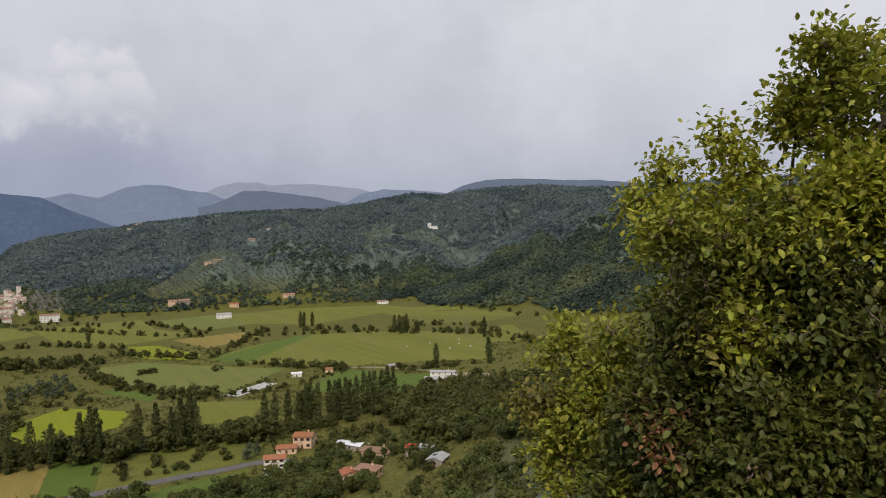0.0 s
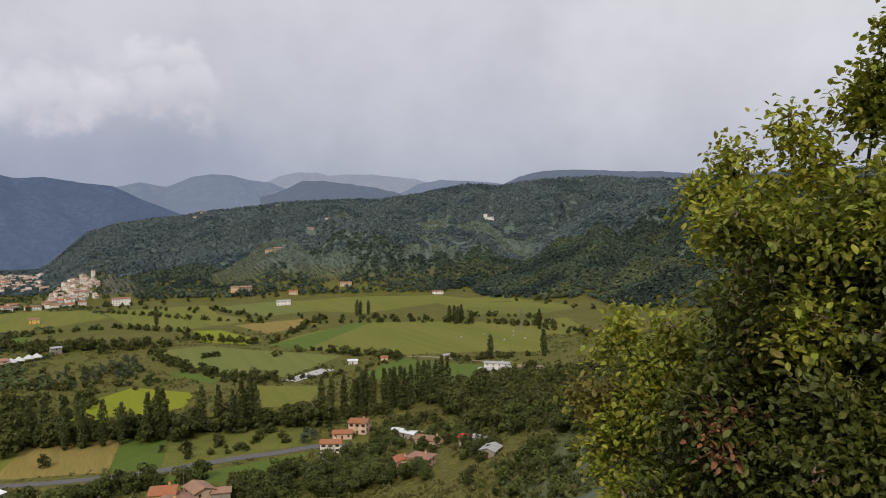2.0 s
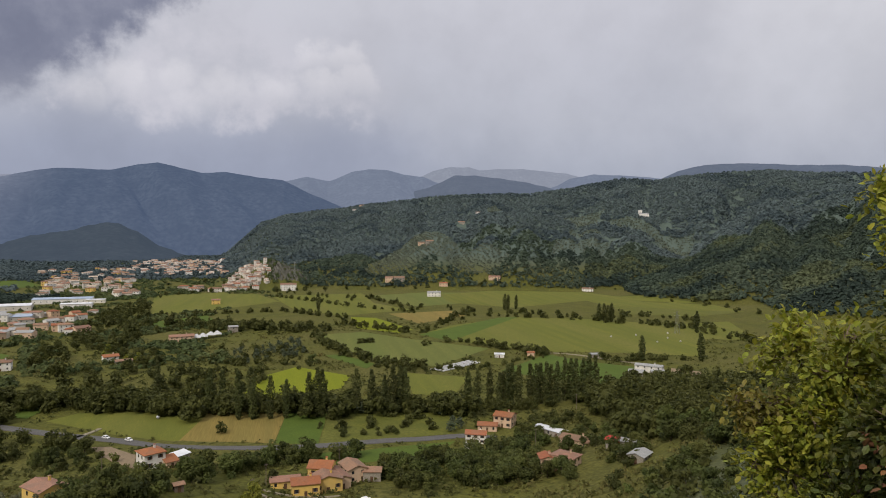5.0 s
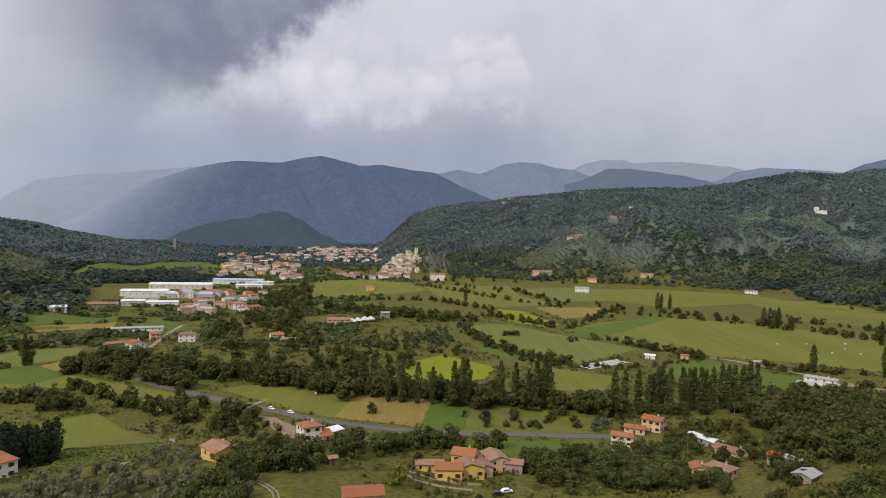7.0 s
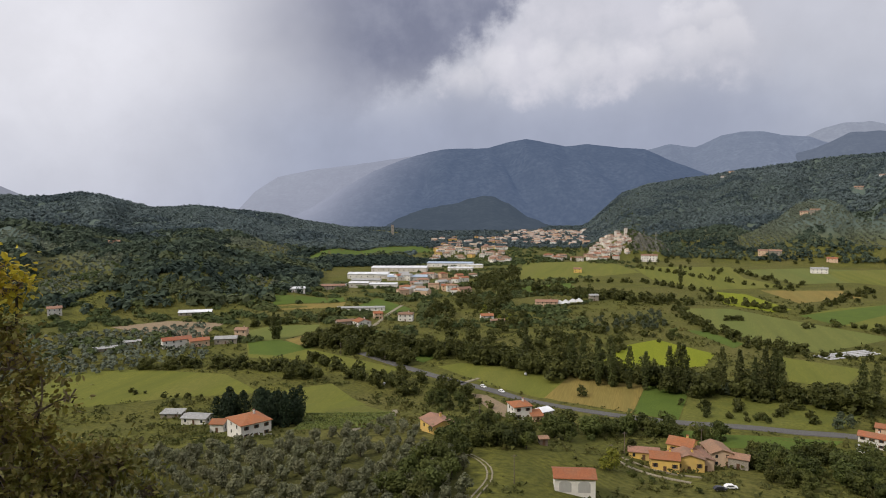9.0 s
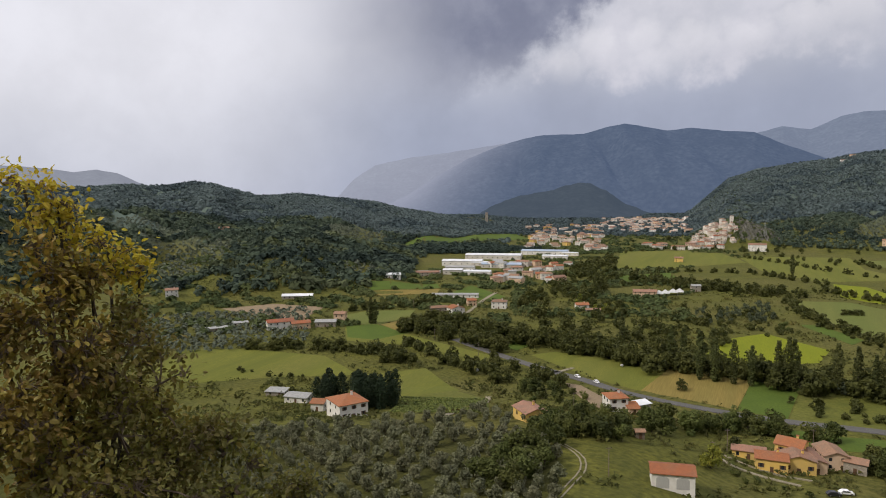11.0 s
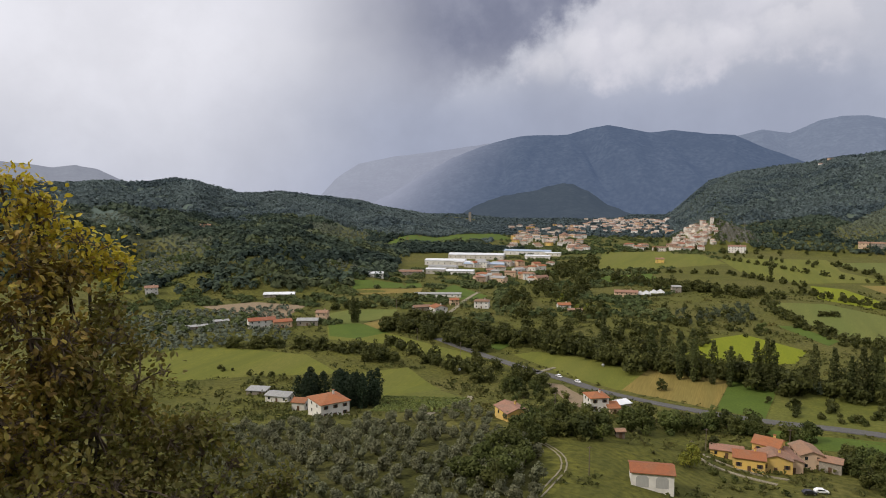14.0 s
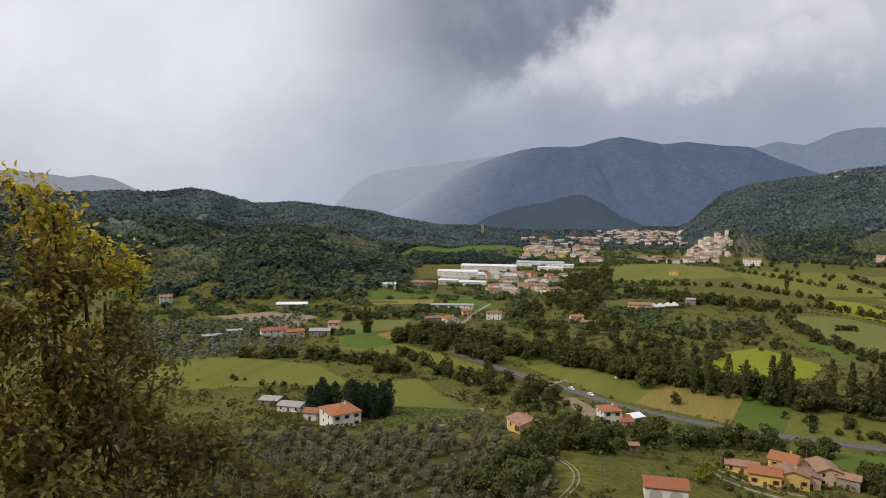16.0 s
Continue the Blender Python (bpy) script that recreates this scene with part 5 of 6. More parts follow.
for at in ((18.1, 916), (18.4, 920), (19.1, 928), (26.8, 812), (27.1, 816), (26.1, 824), (26.5, 824), (34.2, 590), (-32.3, 527), (-31.9, 526), (2.1, 912), (29.6, 572), (33.8, 760), (-3.4, 426)):
    x, y = xy(at)
    plant(POPLARS, x, y, pick.uniform(0.75, 0.95), "lone poplars in the valley", 1.4)
# wood along the brook
along(OAKS, [(-16.6, 443), (-10.6, 412), (-3.8, 394), (3.6, 388), (10.4, 386), (15.2, 378)], 120, 0.8, 1.35, "trees along the brook", 5)
along(OAKS, [(14.7, 388), (20.1, 394), (25.9, 413)], 22, 0.5, 0.8, "trees below the poplars", 4)
along(WILLOWS, [(-8.7, 404), (4.1, 388), (13.3, 376)], 9, 0.7, 1.0, "pale trees along the brook", 5)
# river wood through the middle of the valley
wood(OAKS, [(-13.4, 428), (-18.0, 502), (-19.4, 598), (-16.3, 754), (-13.6, 996), (-11.5, 1040), (-11.2, 860), (-11.6, 653), (-6.8, 494), (-3.8, 411)], 110, 0.7, 1.3, "river wood", 7)
wood(YELLOWS, [(-14.9, 622), (-12.6, 730), (-11.6, 590), (-13.9, 540)], 4, 0.9, 1.2, "light trees in the river wood", 8)
wood(WILLOWS, [(-4.9, 592), (0.5, 665), (1.0, 572), (-4.4, 540)], 34, 0.6, 0.95, "willow thicket", 5)
wood(BUSHES, [(-10.6, 526), (-4.9, 638), (1.0, 600), (3.5, 526), (-1.9, 497), (-3.8, 426), (-8.7, 457)], 80, 0.8, 2.0, "bushes of the river meadow", 4)
# hedges of the valley floor
along(OAKS, [(-10.7, 804), (-4.0, 738), (2.4, 710)], 70, 0.6, 1.1, "valley hedge trees", 10)
along(BUSHES, [(3.9, 758), (8.8, 712), (13.5, 768), (15.3, 892)], 14, 0.9, 1.8, "valley hedge bushes", 6)
along(OAKS, [(15.3, 892), (21.1, 872), (25.6, 836), (28.8, 844)], 26, 0.45, 0.8, "valley hedge trees", 7)
along(BUSHES, [(14.8, 840), (24.0, 836), (29.5, 804), (33.8, 789)], 26, 1.2, 2.4, "valley hedge bushes", 5)
along(OAKS, [(29.2, 812), (33.0, 796), (36.2, 716)], 12, 0.5, 0.8, "valley hedge trees", 6)
along(BUSHES, [(10.7, 613), (14.5, 639), (18.1, 597)], 8, 1.0, 2.2, "field edge bushes", 3)
along(BUSHES, [(4.0, 572), (6.9, 520), (10.8, 496), (14.6, 513)], 20, 0.7, 1.3, "field edge bushes", 3)
along(OAKS, [(7.9, 514), (11.0, 501)], 7, 0.5, 0.8, "field edge trees", 3)
along(OAKS, [(20.6, 575), (21.8, 580)], 5, 0.6, 0.8, "field hut trees", 3)
along(BUSHES, [(13.6, 510), (15.9, 508), (21.2, 566)], 16, 0.7, 1.4, "hedge round the crops", 3)
along(OAKS, [(26.2, 560), (28.9, 578), (31.1, 584)], 9, 0.45, 0.75, "trees by the field hut", 4)
along(BUSHES, [(26.2, 560), (31.1, 579), (32.9, 594)], 10, 1.0, 1.8, "bushes by the field hut", 4)
along(OAKS, [(27.8, 465), (29.7, 474), (31.9, 524), (34.2, 542)], 9, 0.4, 0.7, "trees by the white farm", 4)
along(BUSHES, [(5.4, 630), (6.6, 634)], 4, 1.4, 1.8, "bush clump in a meadow", 2)
along(BUSHES, [(18.5, 1312), (27.8, 1288), (35.3, 1040), (39.3, 944)], 26, 1.0, 2.4, "bushes at the foot of the hills", 12)
along(OAKS, [(-1.1, 1180), (5.8, 1028), (12.5, 924), (15.8, 896)], 18, 0.4, 0.8, "valley hedge trees", 10)
along(OAKS, [(-7.0, 1448), (-1.1, 1180), (3.8, 1232), (10.6, 1248), (18.8, 1276)], 30, 0.6, 1.1, "trees at the foot of the hills", 14)
along(OAKS, [(-10.8, 1136), (-7.0, 1204), (-4.0, 1220), (0.4, 1188)], 12, 0.5, 0.8, "trees below the old town", 10)
wood(BUSHES, [(3.2, 377), (12.8, 376), (12.9, 348), (3.7, 336)], 13, 0.7, 1.7, "pasture bushes", 5)
for at in ((-5.8, 359), (2.3, 356), (4.2, 340), (6.4, 366), (7.9, 343), (8.7, 342)):
    x, y = xy(at)
    plant(OAKS, x, y, pick.uniform(0.32, 0.6), "lone field trees")
# belts left of the road
along(OAKS, [(-29.5, 502), (-26.4, 474), (-23.6, 451), (-20.6, 423)], 34, 0.8, 1.2, "tree belt left of the road", 4)
along(OAKS, [(-27.6, 514), (-23.2, 484), (-19.3, 458), (-17.1, 444)], 34, 0.9, 1.4, "tree belt left of the road", 5)
wood(OAKS, [(-26.8, 398), (-22.3, 406), (-17.9, 380), (-14.3, 348), (-16.1, 313), (-22.3, 360)], 26, 0.55, 0.95, "copse by the road", 5)
wood(OAKS, [(-32.8, 436), (-29.1, 417), (-28.4, 391), (-31.7, 401)], 14, 0.6, 0.9, "copse in the meadow", 4)
wood(BUSHES, [(-22.3, 328), (-14.3, 340), (-10.5, 278), (-16.1, 264)], 24, 0.6, 1.3, "bushes by the yellow cottage", 3)
along(BUSHES, [(-42.9, 403), (-39.2, 377), (-37.3, 344)], 14, 0.5, 1.1, "bushes on the meadow bank", 5)
wood(CYPRESSES, [(-37.6, 313), (-34.9, 323), (-30.0, 310), (-30.0, 280), (-32.5, 278), (-36.4, 304)], 22, 0.85, 1.15, "evergreens behind the farmhouse", 3)
wood(OAKS, [(-19.3, 228), (-13.9, 262), (-12.9, 234), (-15.4, 212), (-18.3, 210)], 12, 0.6, 0.95, "trees by the yellow cottage", 3.5)
wood(OAKS, [(-23.9, 184), (-18.3, 216), (-16.8, 195), (-19.3, 174)], 16, 0.55, 0.95, "trees between olives and grass", 3.5)
along(OAKS, [(-13.4, 227), (-8.7, 248), (-4.1, 288), (1.4, 308)], 22, 0.6, 0.95, "trees below the road", 4)
along(OAKS, [(-6.6, 288), (-0.7, 301), (6.2, 298)], 12, 0.5, 0.85, "trees below the road", 4)
for at, s in (((8.1, 268), 0.8), ((9.0, 280), 0.9), ((10.0, 270), 0.85), ((7.8, 286), 0.7), ((-1.6, 262), 0.6)):
    plant(OAKS, *xy(at), s, "trees by the yellow farm")
plant(YELLOWS, *xy((-3.4, 232)), 1.25, "lime tree by the yellow farm")
along(BUSHES, [(-2.2, 232), (1.2, 228), (4.5, 227)], 10, 0.4, 0.8, "bushes below the yellow farm", 2)
# hamlet trees
wood(OAKS, [(7.7, 272), (11.1, 296), (15.3, 304), (20.2, 327), (21.6, 288), (20.4, 256), (15.0, 248), (8.8, 248)], 52, 0.55, 0.9, "hamlet trees", 4)
wood(OAKS, [(19.3, 334), (21.0, 356), (24.4, 344), (26.5, 321), (25.8, 272), (22.4, 308)], 16, 0.45, 0.75, "hamlet trees", 4)
wood(OAKS, [(12.7, 294), (18.5, 322), (22.0, 274), (27.8, 245), (20.5, 259), (13.6, 268)], 34, 0.5, 0.85, "hamlet trees", 4)
wood(OAKS, [(15.2, 354), (19.3, 369), (25.6, 365), (29.9, 309), (30.0, 255), (25.7, 286), (23.2, 336), (19.3, 348)], 34, 0.4, 0.7, "hamlet trees", 4.5)
wood(WILLOWS, [(12.9, 364), (15.2, 364), (14.3, 342), (12.4, 343)], 3, 0.7, 0.9, "pale trees by the villa", 3)
# the spur's wood
wood(OAKS, [(24, 425), (28, 438), (34, 450), (42, 500), (50, 494), (50, 260), (40, 214), (33, 266), (27, 338)], 520, 0.5, 1.3, "wooded spur", 5.8)
pylon((32.3, 746), 24)
pylon((0.1, 1316), 30)
wood(BUSHES, [(27, 312), (33, 234), (45, 169), (34, 150), (27, 195)], 46, 0.7, 1.7, "scrub on the near slope", 4)
wood(OAKS, [(30, 221), (44, 156), (50, 195), (45, 247), (36, 254)], 22, 0.6, 0.9, "trees on the near slope", 5)
for line, n in (
        ([(1.6, 668), (4.5, 574), (7.4, 530), (12.2, 505)], 34), ([(10.7, 685), (15.3, 892)], 16), ([(4.0, 768), (10.2, 690)], 20),
        ([(15.4, 624), (21.6, 584)], 16), ([(-1.8, 1120), (5.8, 932), (10.6, 864)], 30), ([(-10.7, 880), (-1.1, 900), (4.4, 812)], 34),
        ([(6.0, 1084), (10.6, 896)], 14), ([(26.8, 896), (33.0, 876), (38.4, 710)], 24), ([(-11.0, 741), (-5.6, 785), (-1.3, 719)], 24),
        ([(-34.3, 590), (-28.4, 597), (-25.5, 662)], 24), ([(-42.8, 464), (-36.3, 446), (-32.4, 421)], 26), ([(-29.9, 451), (-23.5, 390)], 14)):
    along(BUSHES, line, n, 1.0, 2.6, "field hedges", 3)
# the wider valley's hedges, one mass
for mat_name, groups in FAR_CROWNS.items():
    v = np.concatenate(groups)
    ob = mesh_object("valley_trees", v, np.arange(len(v)).reshape(-1, 3), bpy.data.materials[mat_name])
    tagged(ob, "hedgerow trees and bushes across the far valley", "trees", kind="stuff")
# the olive grove
farm = spot(*(-34.5, 264))
for i in range(-45, 45):
    for j in range(-30, 40):
        u, w = i * 7.6 + pick.normal() * 0.5, j * 6.9 + pick.normal() * 0.5
        x, y = -95 + u * 0.47 - w * 0.88, 165 + u * 0.88 + w * 0.47
        b, d = math.degrees(math.atan2(x, y)), math.hypot(x, y)
        if -47 < b < -16 and 148 < d < 246 - max(0, (b + 27)) * 3.4 and math.hypot(x - farm.x, y - farm.y - 4) > 15 and pick.uniform() < 0.94:
            plant(OLIVES, x, y, pick.uniform(1.0, 1.35), "olive grove")
wood(OLIVES, [(-22.3, 284), (-17.0, 236), (-14.2, 214), (-22.2, 224), (-27.1, 258)], 30, 0.7, 1.0, "olive grove", 4.5)

# ---- woods and groves of the hills ----


def canopy(name, pts, radii, tall, mat, label, category, seed, detail=False, rough=0.25):
    """Many tree crowns as one mass of leaf sprays."""
    g = np.random.default_rng(seed)
    n, k = len(pts), 22 if detail else 12
    v = g.normal(size=(n, k, 3))
    v[:, :, 2] = np.abs(v[:, :, 2]) * 0.9 - 0.25
    v /= np.linalg.norm(v, axis=2)[:, :, None]
    r = radii[:, None, None]
    c = pts[:, None, :] + v * r * g.uniform(0.5, 1.0, (n, k, 1)) * np.array([1, 1, tall])
    nrm = v + g.normal(size=v.shape) * 0.22 + np.array([0, 0, 0.35])
    nrm /= np.linalg.norm(nrm, axis=2)[:, :, None]
    t = np.cross(nrm, g.normal(size=v.shape))
    t /= np.linalg.norm(t, axis=2)[:, :, None] + 1e-9
    u = np.cross(nrm, t)
    s = r * g.uniform(0.32, 0.56, (n, k, 1)) * (0.8 if detail else 1.0)
    q = np.stack([c - t * s * 1.2 - u * s * 0.8, c + t * s * 1.2 - u * s * 0.6, c + t * s * 0.2 + u * s * 1.3], 2)
    q = q.reshape(-1, 3)
    ob = mesh_object(name, q, np.arange(len(q)).reshape(-1, 3), mat)
    return tagged(ob, label, category, kind="stuff")


def hill_points(seed, count, b0, b1, d0, d1, keep):
    g = np.random.default_rng(seed)
    b = g.uniform(b0, b1, count)
    d = np.sqrt(g.uniform(d0 ** 2, d1 ** 2, count))
    k = keep(b, d)
    b, d = b[k], d[k]
    z = ground(b, d)
    return np.stack([d * np.sin(np.radians(b)), d * np.cos(np.radians(b)), z], -1), b, d, g


def patches(b, d, size=120.0, seed=0):
    """Slow wandering over the plan, about -1 to 1."""
    x, y = d * np.sin(np.radians(b)), d * np.cos(np.radians(b))
    q = np.random.default_rng(900 + seed)
    s = 0
    for k in range(7):
        a, f = q.uniform(0, 6.28), 6.28 / (size * q.uniform(0.5, 2.0))
        s = s + np.sin((x * math.cos(a) + y * math.sin(a)) * f + q.uniform(0, 6.28))
    return s / 3.2


def within(b, d, line):
    """Which of the places lie inside a plot."""
    x, y = d * np.sin(np.radians(b)), d * np.cos(np.radians(b))
    poly = [xy(a) for a in line]
    c = np.zeros(len(x), bool)
    for p, q in zip(poly, poly[-1:] + poly[:-1]):
        if p[1] != q[1]:
            c ^= ((p[1] > y) != (q[1] > y)) & (x < (q[0] - p[0]) * (y - p[1]) / (q[1] - p[1]) + p[0])
    return c


def facing(b, d):
    """Above the valley floor and on the near side of its hill."""
    return (ground(b, d) > 4) & (ground(b, d + 12) > ground(b, d) - 1.5)


PLOTS = [
    [(5.8, 1380), (6.5, 1480), (10.9, 1744), (14.0, 1536), (18.6, 1396), (16.7, 1292), (11.3, 1400), (7.9, 1332)],
    [(17.1, 2268), (21.5, 1960), (26.4, 1928), (25.9, 1764), (19.6, 1812), (16.4, 2020)],
    [(23.4, 1668), (26.1, 1720), (26.3, 1668), (23.6, 1584)],
    [(28.3, 1844), (33.7, 1732), (33.2, 1560), (26.3, 1804)],
    [(29.2, 1320), (34.1, 1432), (33.5, 1256), (30.1, 1228)],
    [(22.4, 1520), (27.3, 1648), (26.3, 1504), (21.9, 1412)],
    [(7.1, 1452), (10.4, 1736), (12.3, 1528), (8.6, 1444)],
]
LEFT_PLOTS = [
    [(-50.5, 900), (-46.5, 968), (-43.5, 956), (-44.4, 804), (-48.3, 776)],
    [(-36.1, 1160), (-31.3, 1288), (-29.9, 1184), (-34.7, 1036)],
    [(-50.8, 1028), (-46.5, 1068), (-44.3, 1000), (-49.4, 936)],
    [(-34.7, 812), (-32.3, 832), (-30.9, 788), (-33.8, 754)],
    [(-54.4, 1172), (-49.8, 1160), (-45.6, 1108), (-51.8, 1068)],
]


def open_land(b, d, plots):
    c = np.zeros(len(b), bool)
    for p in plots:
        c |= within(b, d, p)
    return c


def mixed_wood(pts, b, d, g, lo, hi, tall, paints, label, seed, size=240.0, detail=False):
    """Stands of different trees, each one mass."""
    v = patches(b, d, size, seed) + 0.25 * patches(b, d, size / 4, seed + 1)
    for k, (paint, kind) in enumerate(zip(paints, ("dark evergreen", "mixed green", "pale broadleaf"))):
        m = (v < -0.45) if k == 0 else (v > 0.5) if k == 2 else (v >= -0.45) & (v <= 0.5)
        if m.sum():
            canopy("hill_wood", pts[m], g.uniform(lo, hi, m.sum()) * (1.0, 0.95, 1.1)[k], tall * (1.2, 1.0, 1.0)[k], paint, f"{kind} {label}", "woods", seed + k, detail=detail)


NEAR_STANDS, HAZED_STANDS = (WOODS_DARK, WOODS, WOODS_PALE), (WOODS_DIM_HAZED, WOODS_HAZED, WOODS_HAZED)
pts, b, d, g = hill_points(1, 56000, -8, 62, 1240, 2680, lambda b, d: facing(b, d) & (patches(b, d) > -1.35) & ~open_land(b, d, PLOTS) & ~((b > -6.4) & (b < 0.5) & (d < 1450)))
# beyond this distance the crowns take the colours with more haze in them
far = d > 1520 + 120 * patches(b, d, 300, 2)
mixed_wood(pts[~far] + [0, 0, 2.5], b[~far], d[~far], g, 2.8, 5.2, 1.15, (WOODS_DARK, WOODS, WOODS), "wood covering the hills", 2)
mixed_wood(pts[far] + [0, 0, 2.5], b[far], d[far], g, 3.6, 6.4, 1.0, HAZED_STANDS, "wood on the higher hills", 12)
pts, b, d, g = hill_points(3, 12000, 25, 62, 970, 1500, lambda b, d: facing(b, d) & (patches(b, d, 90, 4) > -1.4))
mixed_wood(pts + [0, 0, 2.5], b, d, g, 3.2, 6.0, 1.15, NEAR_STANDS, "wood on the near hill", 4, 160)
pts, b, d, g = hill_points(5, 30000, -75, -15, 680, 1920, lambda b, d: facing(b, d) & (patches(b, d, 90, 5) > -1.05) & ~open_land(b, d, LEFT_PLOTS + FIELD_PLOTS) & ~((b > -27.5) & (d < 1130)))
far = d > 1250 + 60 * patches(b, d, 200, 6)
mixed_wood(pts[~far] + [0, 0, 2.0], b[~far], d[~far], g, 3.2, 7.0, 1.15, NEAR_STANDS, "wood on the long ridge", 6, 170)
mixed_wood(pts[far] + [0, 0, 2.0], b[far], d[far], g, 3.2, 6.5, 1.0, (WOODS_DIM_HAZED, WOODS_HAZED, WOODS_HAZED), "wood along the ridge top", 16)
pts, b, d, g = hill_points(9, 2200, -31, -17.5, 1020, 1200, lambda b, d: ~open_land(b, d, FIELD_PLOTS) & (d > 1020 + (b + 31) * 9))
canopy("hill_wood", pts + [0, 0, 2.0], g.uniform(3.2, 6.0, len(pts)), 1.1, WOODS_DARK, "dark tree belt below the sloping meadow", "woods", 9)
# tree cover of the valley head behind the town
pts, b, d, g = hill_points(7, 9000, -28, -4, 1550, 3000, lambda b, d: ground(b, d) < 12)
canopy("valley_head_wood", pts + [0, 0, 2.0], g.uniform(4, 8, len(pts)), 1.0, WOODS_DIM_HAZED, "dim tree cover behind the town", "woods", 8)


def plot_grove(seed, line, step, r, label, keep=0.92):
    """Rows of small crowns across a plot."""
    g = np.random.default_rng(seed)
    poly = np.array([xy(a) for a in line])
    x, y = np.meshgrid(np.arange(poly[:, 0].min(), poly[:, 0].max(), step), np.arange(poly[:, 1].min(), poly[:, 1].max(), step))
    x, y = x.ravel() + g.normal(size=x.size) * step * 0.2, y.ravel() + g.normal(size=x.size) * step * 0.2
    b, d = np.degrees(np.arctan2(x, y)), np.hypot(x, y)
    k = within(b, d, line) & (g.uniform(size=len(b)) < keep)
    p = np.stack([x[k], y[k], ground(b[k], d[k]) + r * 0.7], -1)
    if len(p):
        canopy("olive_terraces", p, g.uniform(r * 0.7, r * 1.15, len(p)), 0.95, GROVE, label, "olive grove", seed, detail=len(p) < 900)


for k, plot in enumerate(PLOTS):
    plot_grove(40 + k, plot, 8.5, 2.9, "terraced olive grove on the hillside")
for k, plot in enumerate(LEFT_PLOTS):
    plot_grove(50 + k, plot, 9.0, 2.8, "olive grove on the left ridge")


plot_grove(23, [(-53, 455), (-37.5, 470), (-37.5, 610), (-53, 620)], 7.0, 2.4, "olive grove below the wooded ridge")
# grey cliff beside the old town
cb, cd = np.meshgrid(np.arange(-2.2, 1.9, 0.07), np.arange(1285, 1420, 4.0))
cliff_n = np.abs(np.sin(cb * 7.1 + cd * 0.05)) + 0.6 * np.abs(np.sin(cb * 17.3 - cd * 0.09)) + 0.4 * np.sin(cb * 31 + cd * 0.3)
cz = ground(cb, cd) - 3 + 5.5 * cliff_n * np.clip(1 - ((cb + 0.2) / 2.0) ** 4, 0, 1) * np.clip((cd - 1285) / 25, 0, 1)
cv = np.stack([cd * np.sin(np.radians(cb)), cd * np.cos(np.radians(cb)), cz], -1).reshape(-1, 3)
ci = np.arange(cb.size).reshape(cb.shape)
tagged(mesh_object("cliff", cv, np.stack([ci[:-1, :-1], ci[:-1, 1:], ci[1:, 1:], ci[1:, :-1]], -1).reshape(-1, 4), ROCK), "grey limestone cliff beside the old town", "cliff", kind="structure")
pts, b, d, g = hill_points(71, 900, -2.2, 2.4, 1280, 1425, lambda b, d: patches(b, d, 30, 40) > 0.1)
canopy("cliff_scrub", pts + [0, 0, 2.5], g.uniform(1.6, 3.4, len(pts)), 0.9, VALLEY_LEAF, "dark shrubs clinging to the cliff", "scrub", 72)
# undergrowth between the fields
ub, ud = pick.uniform(-52, 50, 26000), 150 + 650 * pick.uniform(0, 1, 26000) ** 1.1
keep = patches(ub, ud, 45, 21) > -0.45
for plot in FIELD_PLOTS:
    keep &= ~within(ub, ud, plot)
lane = np.array([(q.x, q.y) for q in road_line])
ux, uy = ud * np.sin(np.radians(ub)), ud * np.cos(np.radians(ub))
keep &= np.hypot(ux[:, None] - lane[None, :, 0], uy[:, None] - lane[None, :, 1]).min(1) > 7
keep &= ~((ub < -14) & (ub > -46) & (ud < 250))
keep &= ~((ub >= -14) & (ub < 9) & (ud < 240) & (pick.uniform(size=len(ub)) < 0.8))
ux, uy, ub, ud = ux[keep], uy[keep], ub[keep], ud[keep]
un = len(ux)
lobes_n = 9
uc = np.repeat(np.stack([ux, uy, ground(ub, ud)], -1), lobes_n, 0)
us = np.repeat(pick.uniform(0.4, 1.5, un) ** 1.5, lobes_n)[:, None]
uc = uc + pick.normal(size=(un * lobes_n, 3)) * us * np.array([0.7, 0.7, 0.3]) + np.array([0, 0, 0.45]) * us
ut = pick.normal(size=uc.shape)
ut /= np.linalg.norm(ut, axis=1)[:, None]
uu = np.cross(ut, pick.normal(size=uc.shape))
uu /= np.linalg.norm(uu, axis=1)[:, None]
uv = np.stack([uc - ut * us * 0.6, uc + uu * us * 0.65, uc + ut * us * 0.6], 1).reshape(-1, 3)
tagged(mesh_object("undergrowth", uv, np.arange(len(uv)).reshape(-1, 3), LEAF_SCRUB), "low tangled shrubs and tall weeds between the fields", "undergrowth", kind="stuff")
# scrub and hedgerow cover of the far valley
pts, b, d, g = hill_points(31, 6500, -52, -20, 520, 900, lambda b, d: (patches(b, d, 60, 7) > 0.2) & ~open_land(b, d, FIELD_PLOTS))
canopy("valley_scrub", pts + [0, 0, 1.2], g.uniform(1.8, 4.5, len(pts)), 0.8, VALLEY_LEAF, "hedges and small trees between the left fields", "scrub", 32)
pts, b, d, g = hill_points(33, 4600, -20, -5, 550, 1300, lambda b, d: (patches(b, d, 60, 8) > 0.05) & ~open_land(b, d, FIELD_PLOTS))
canopy("valley_scrub", pts + [0, 0, 1.2], g.uniform(1.8, 4.2, len(pts)), 0.8, VALLEY_LEAF, "trees among the houses and factories", "scrub", 34)
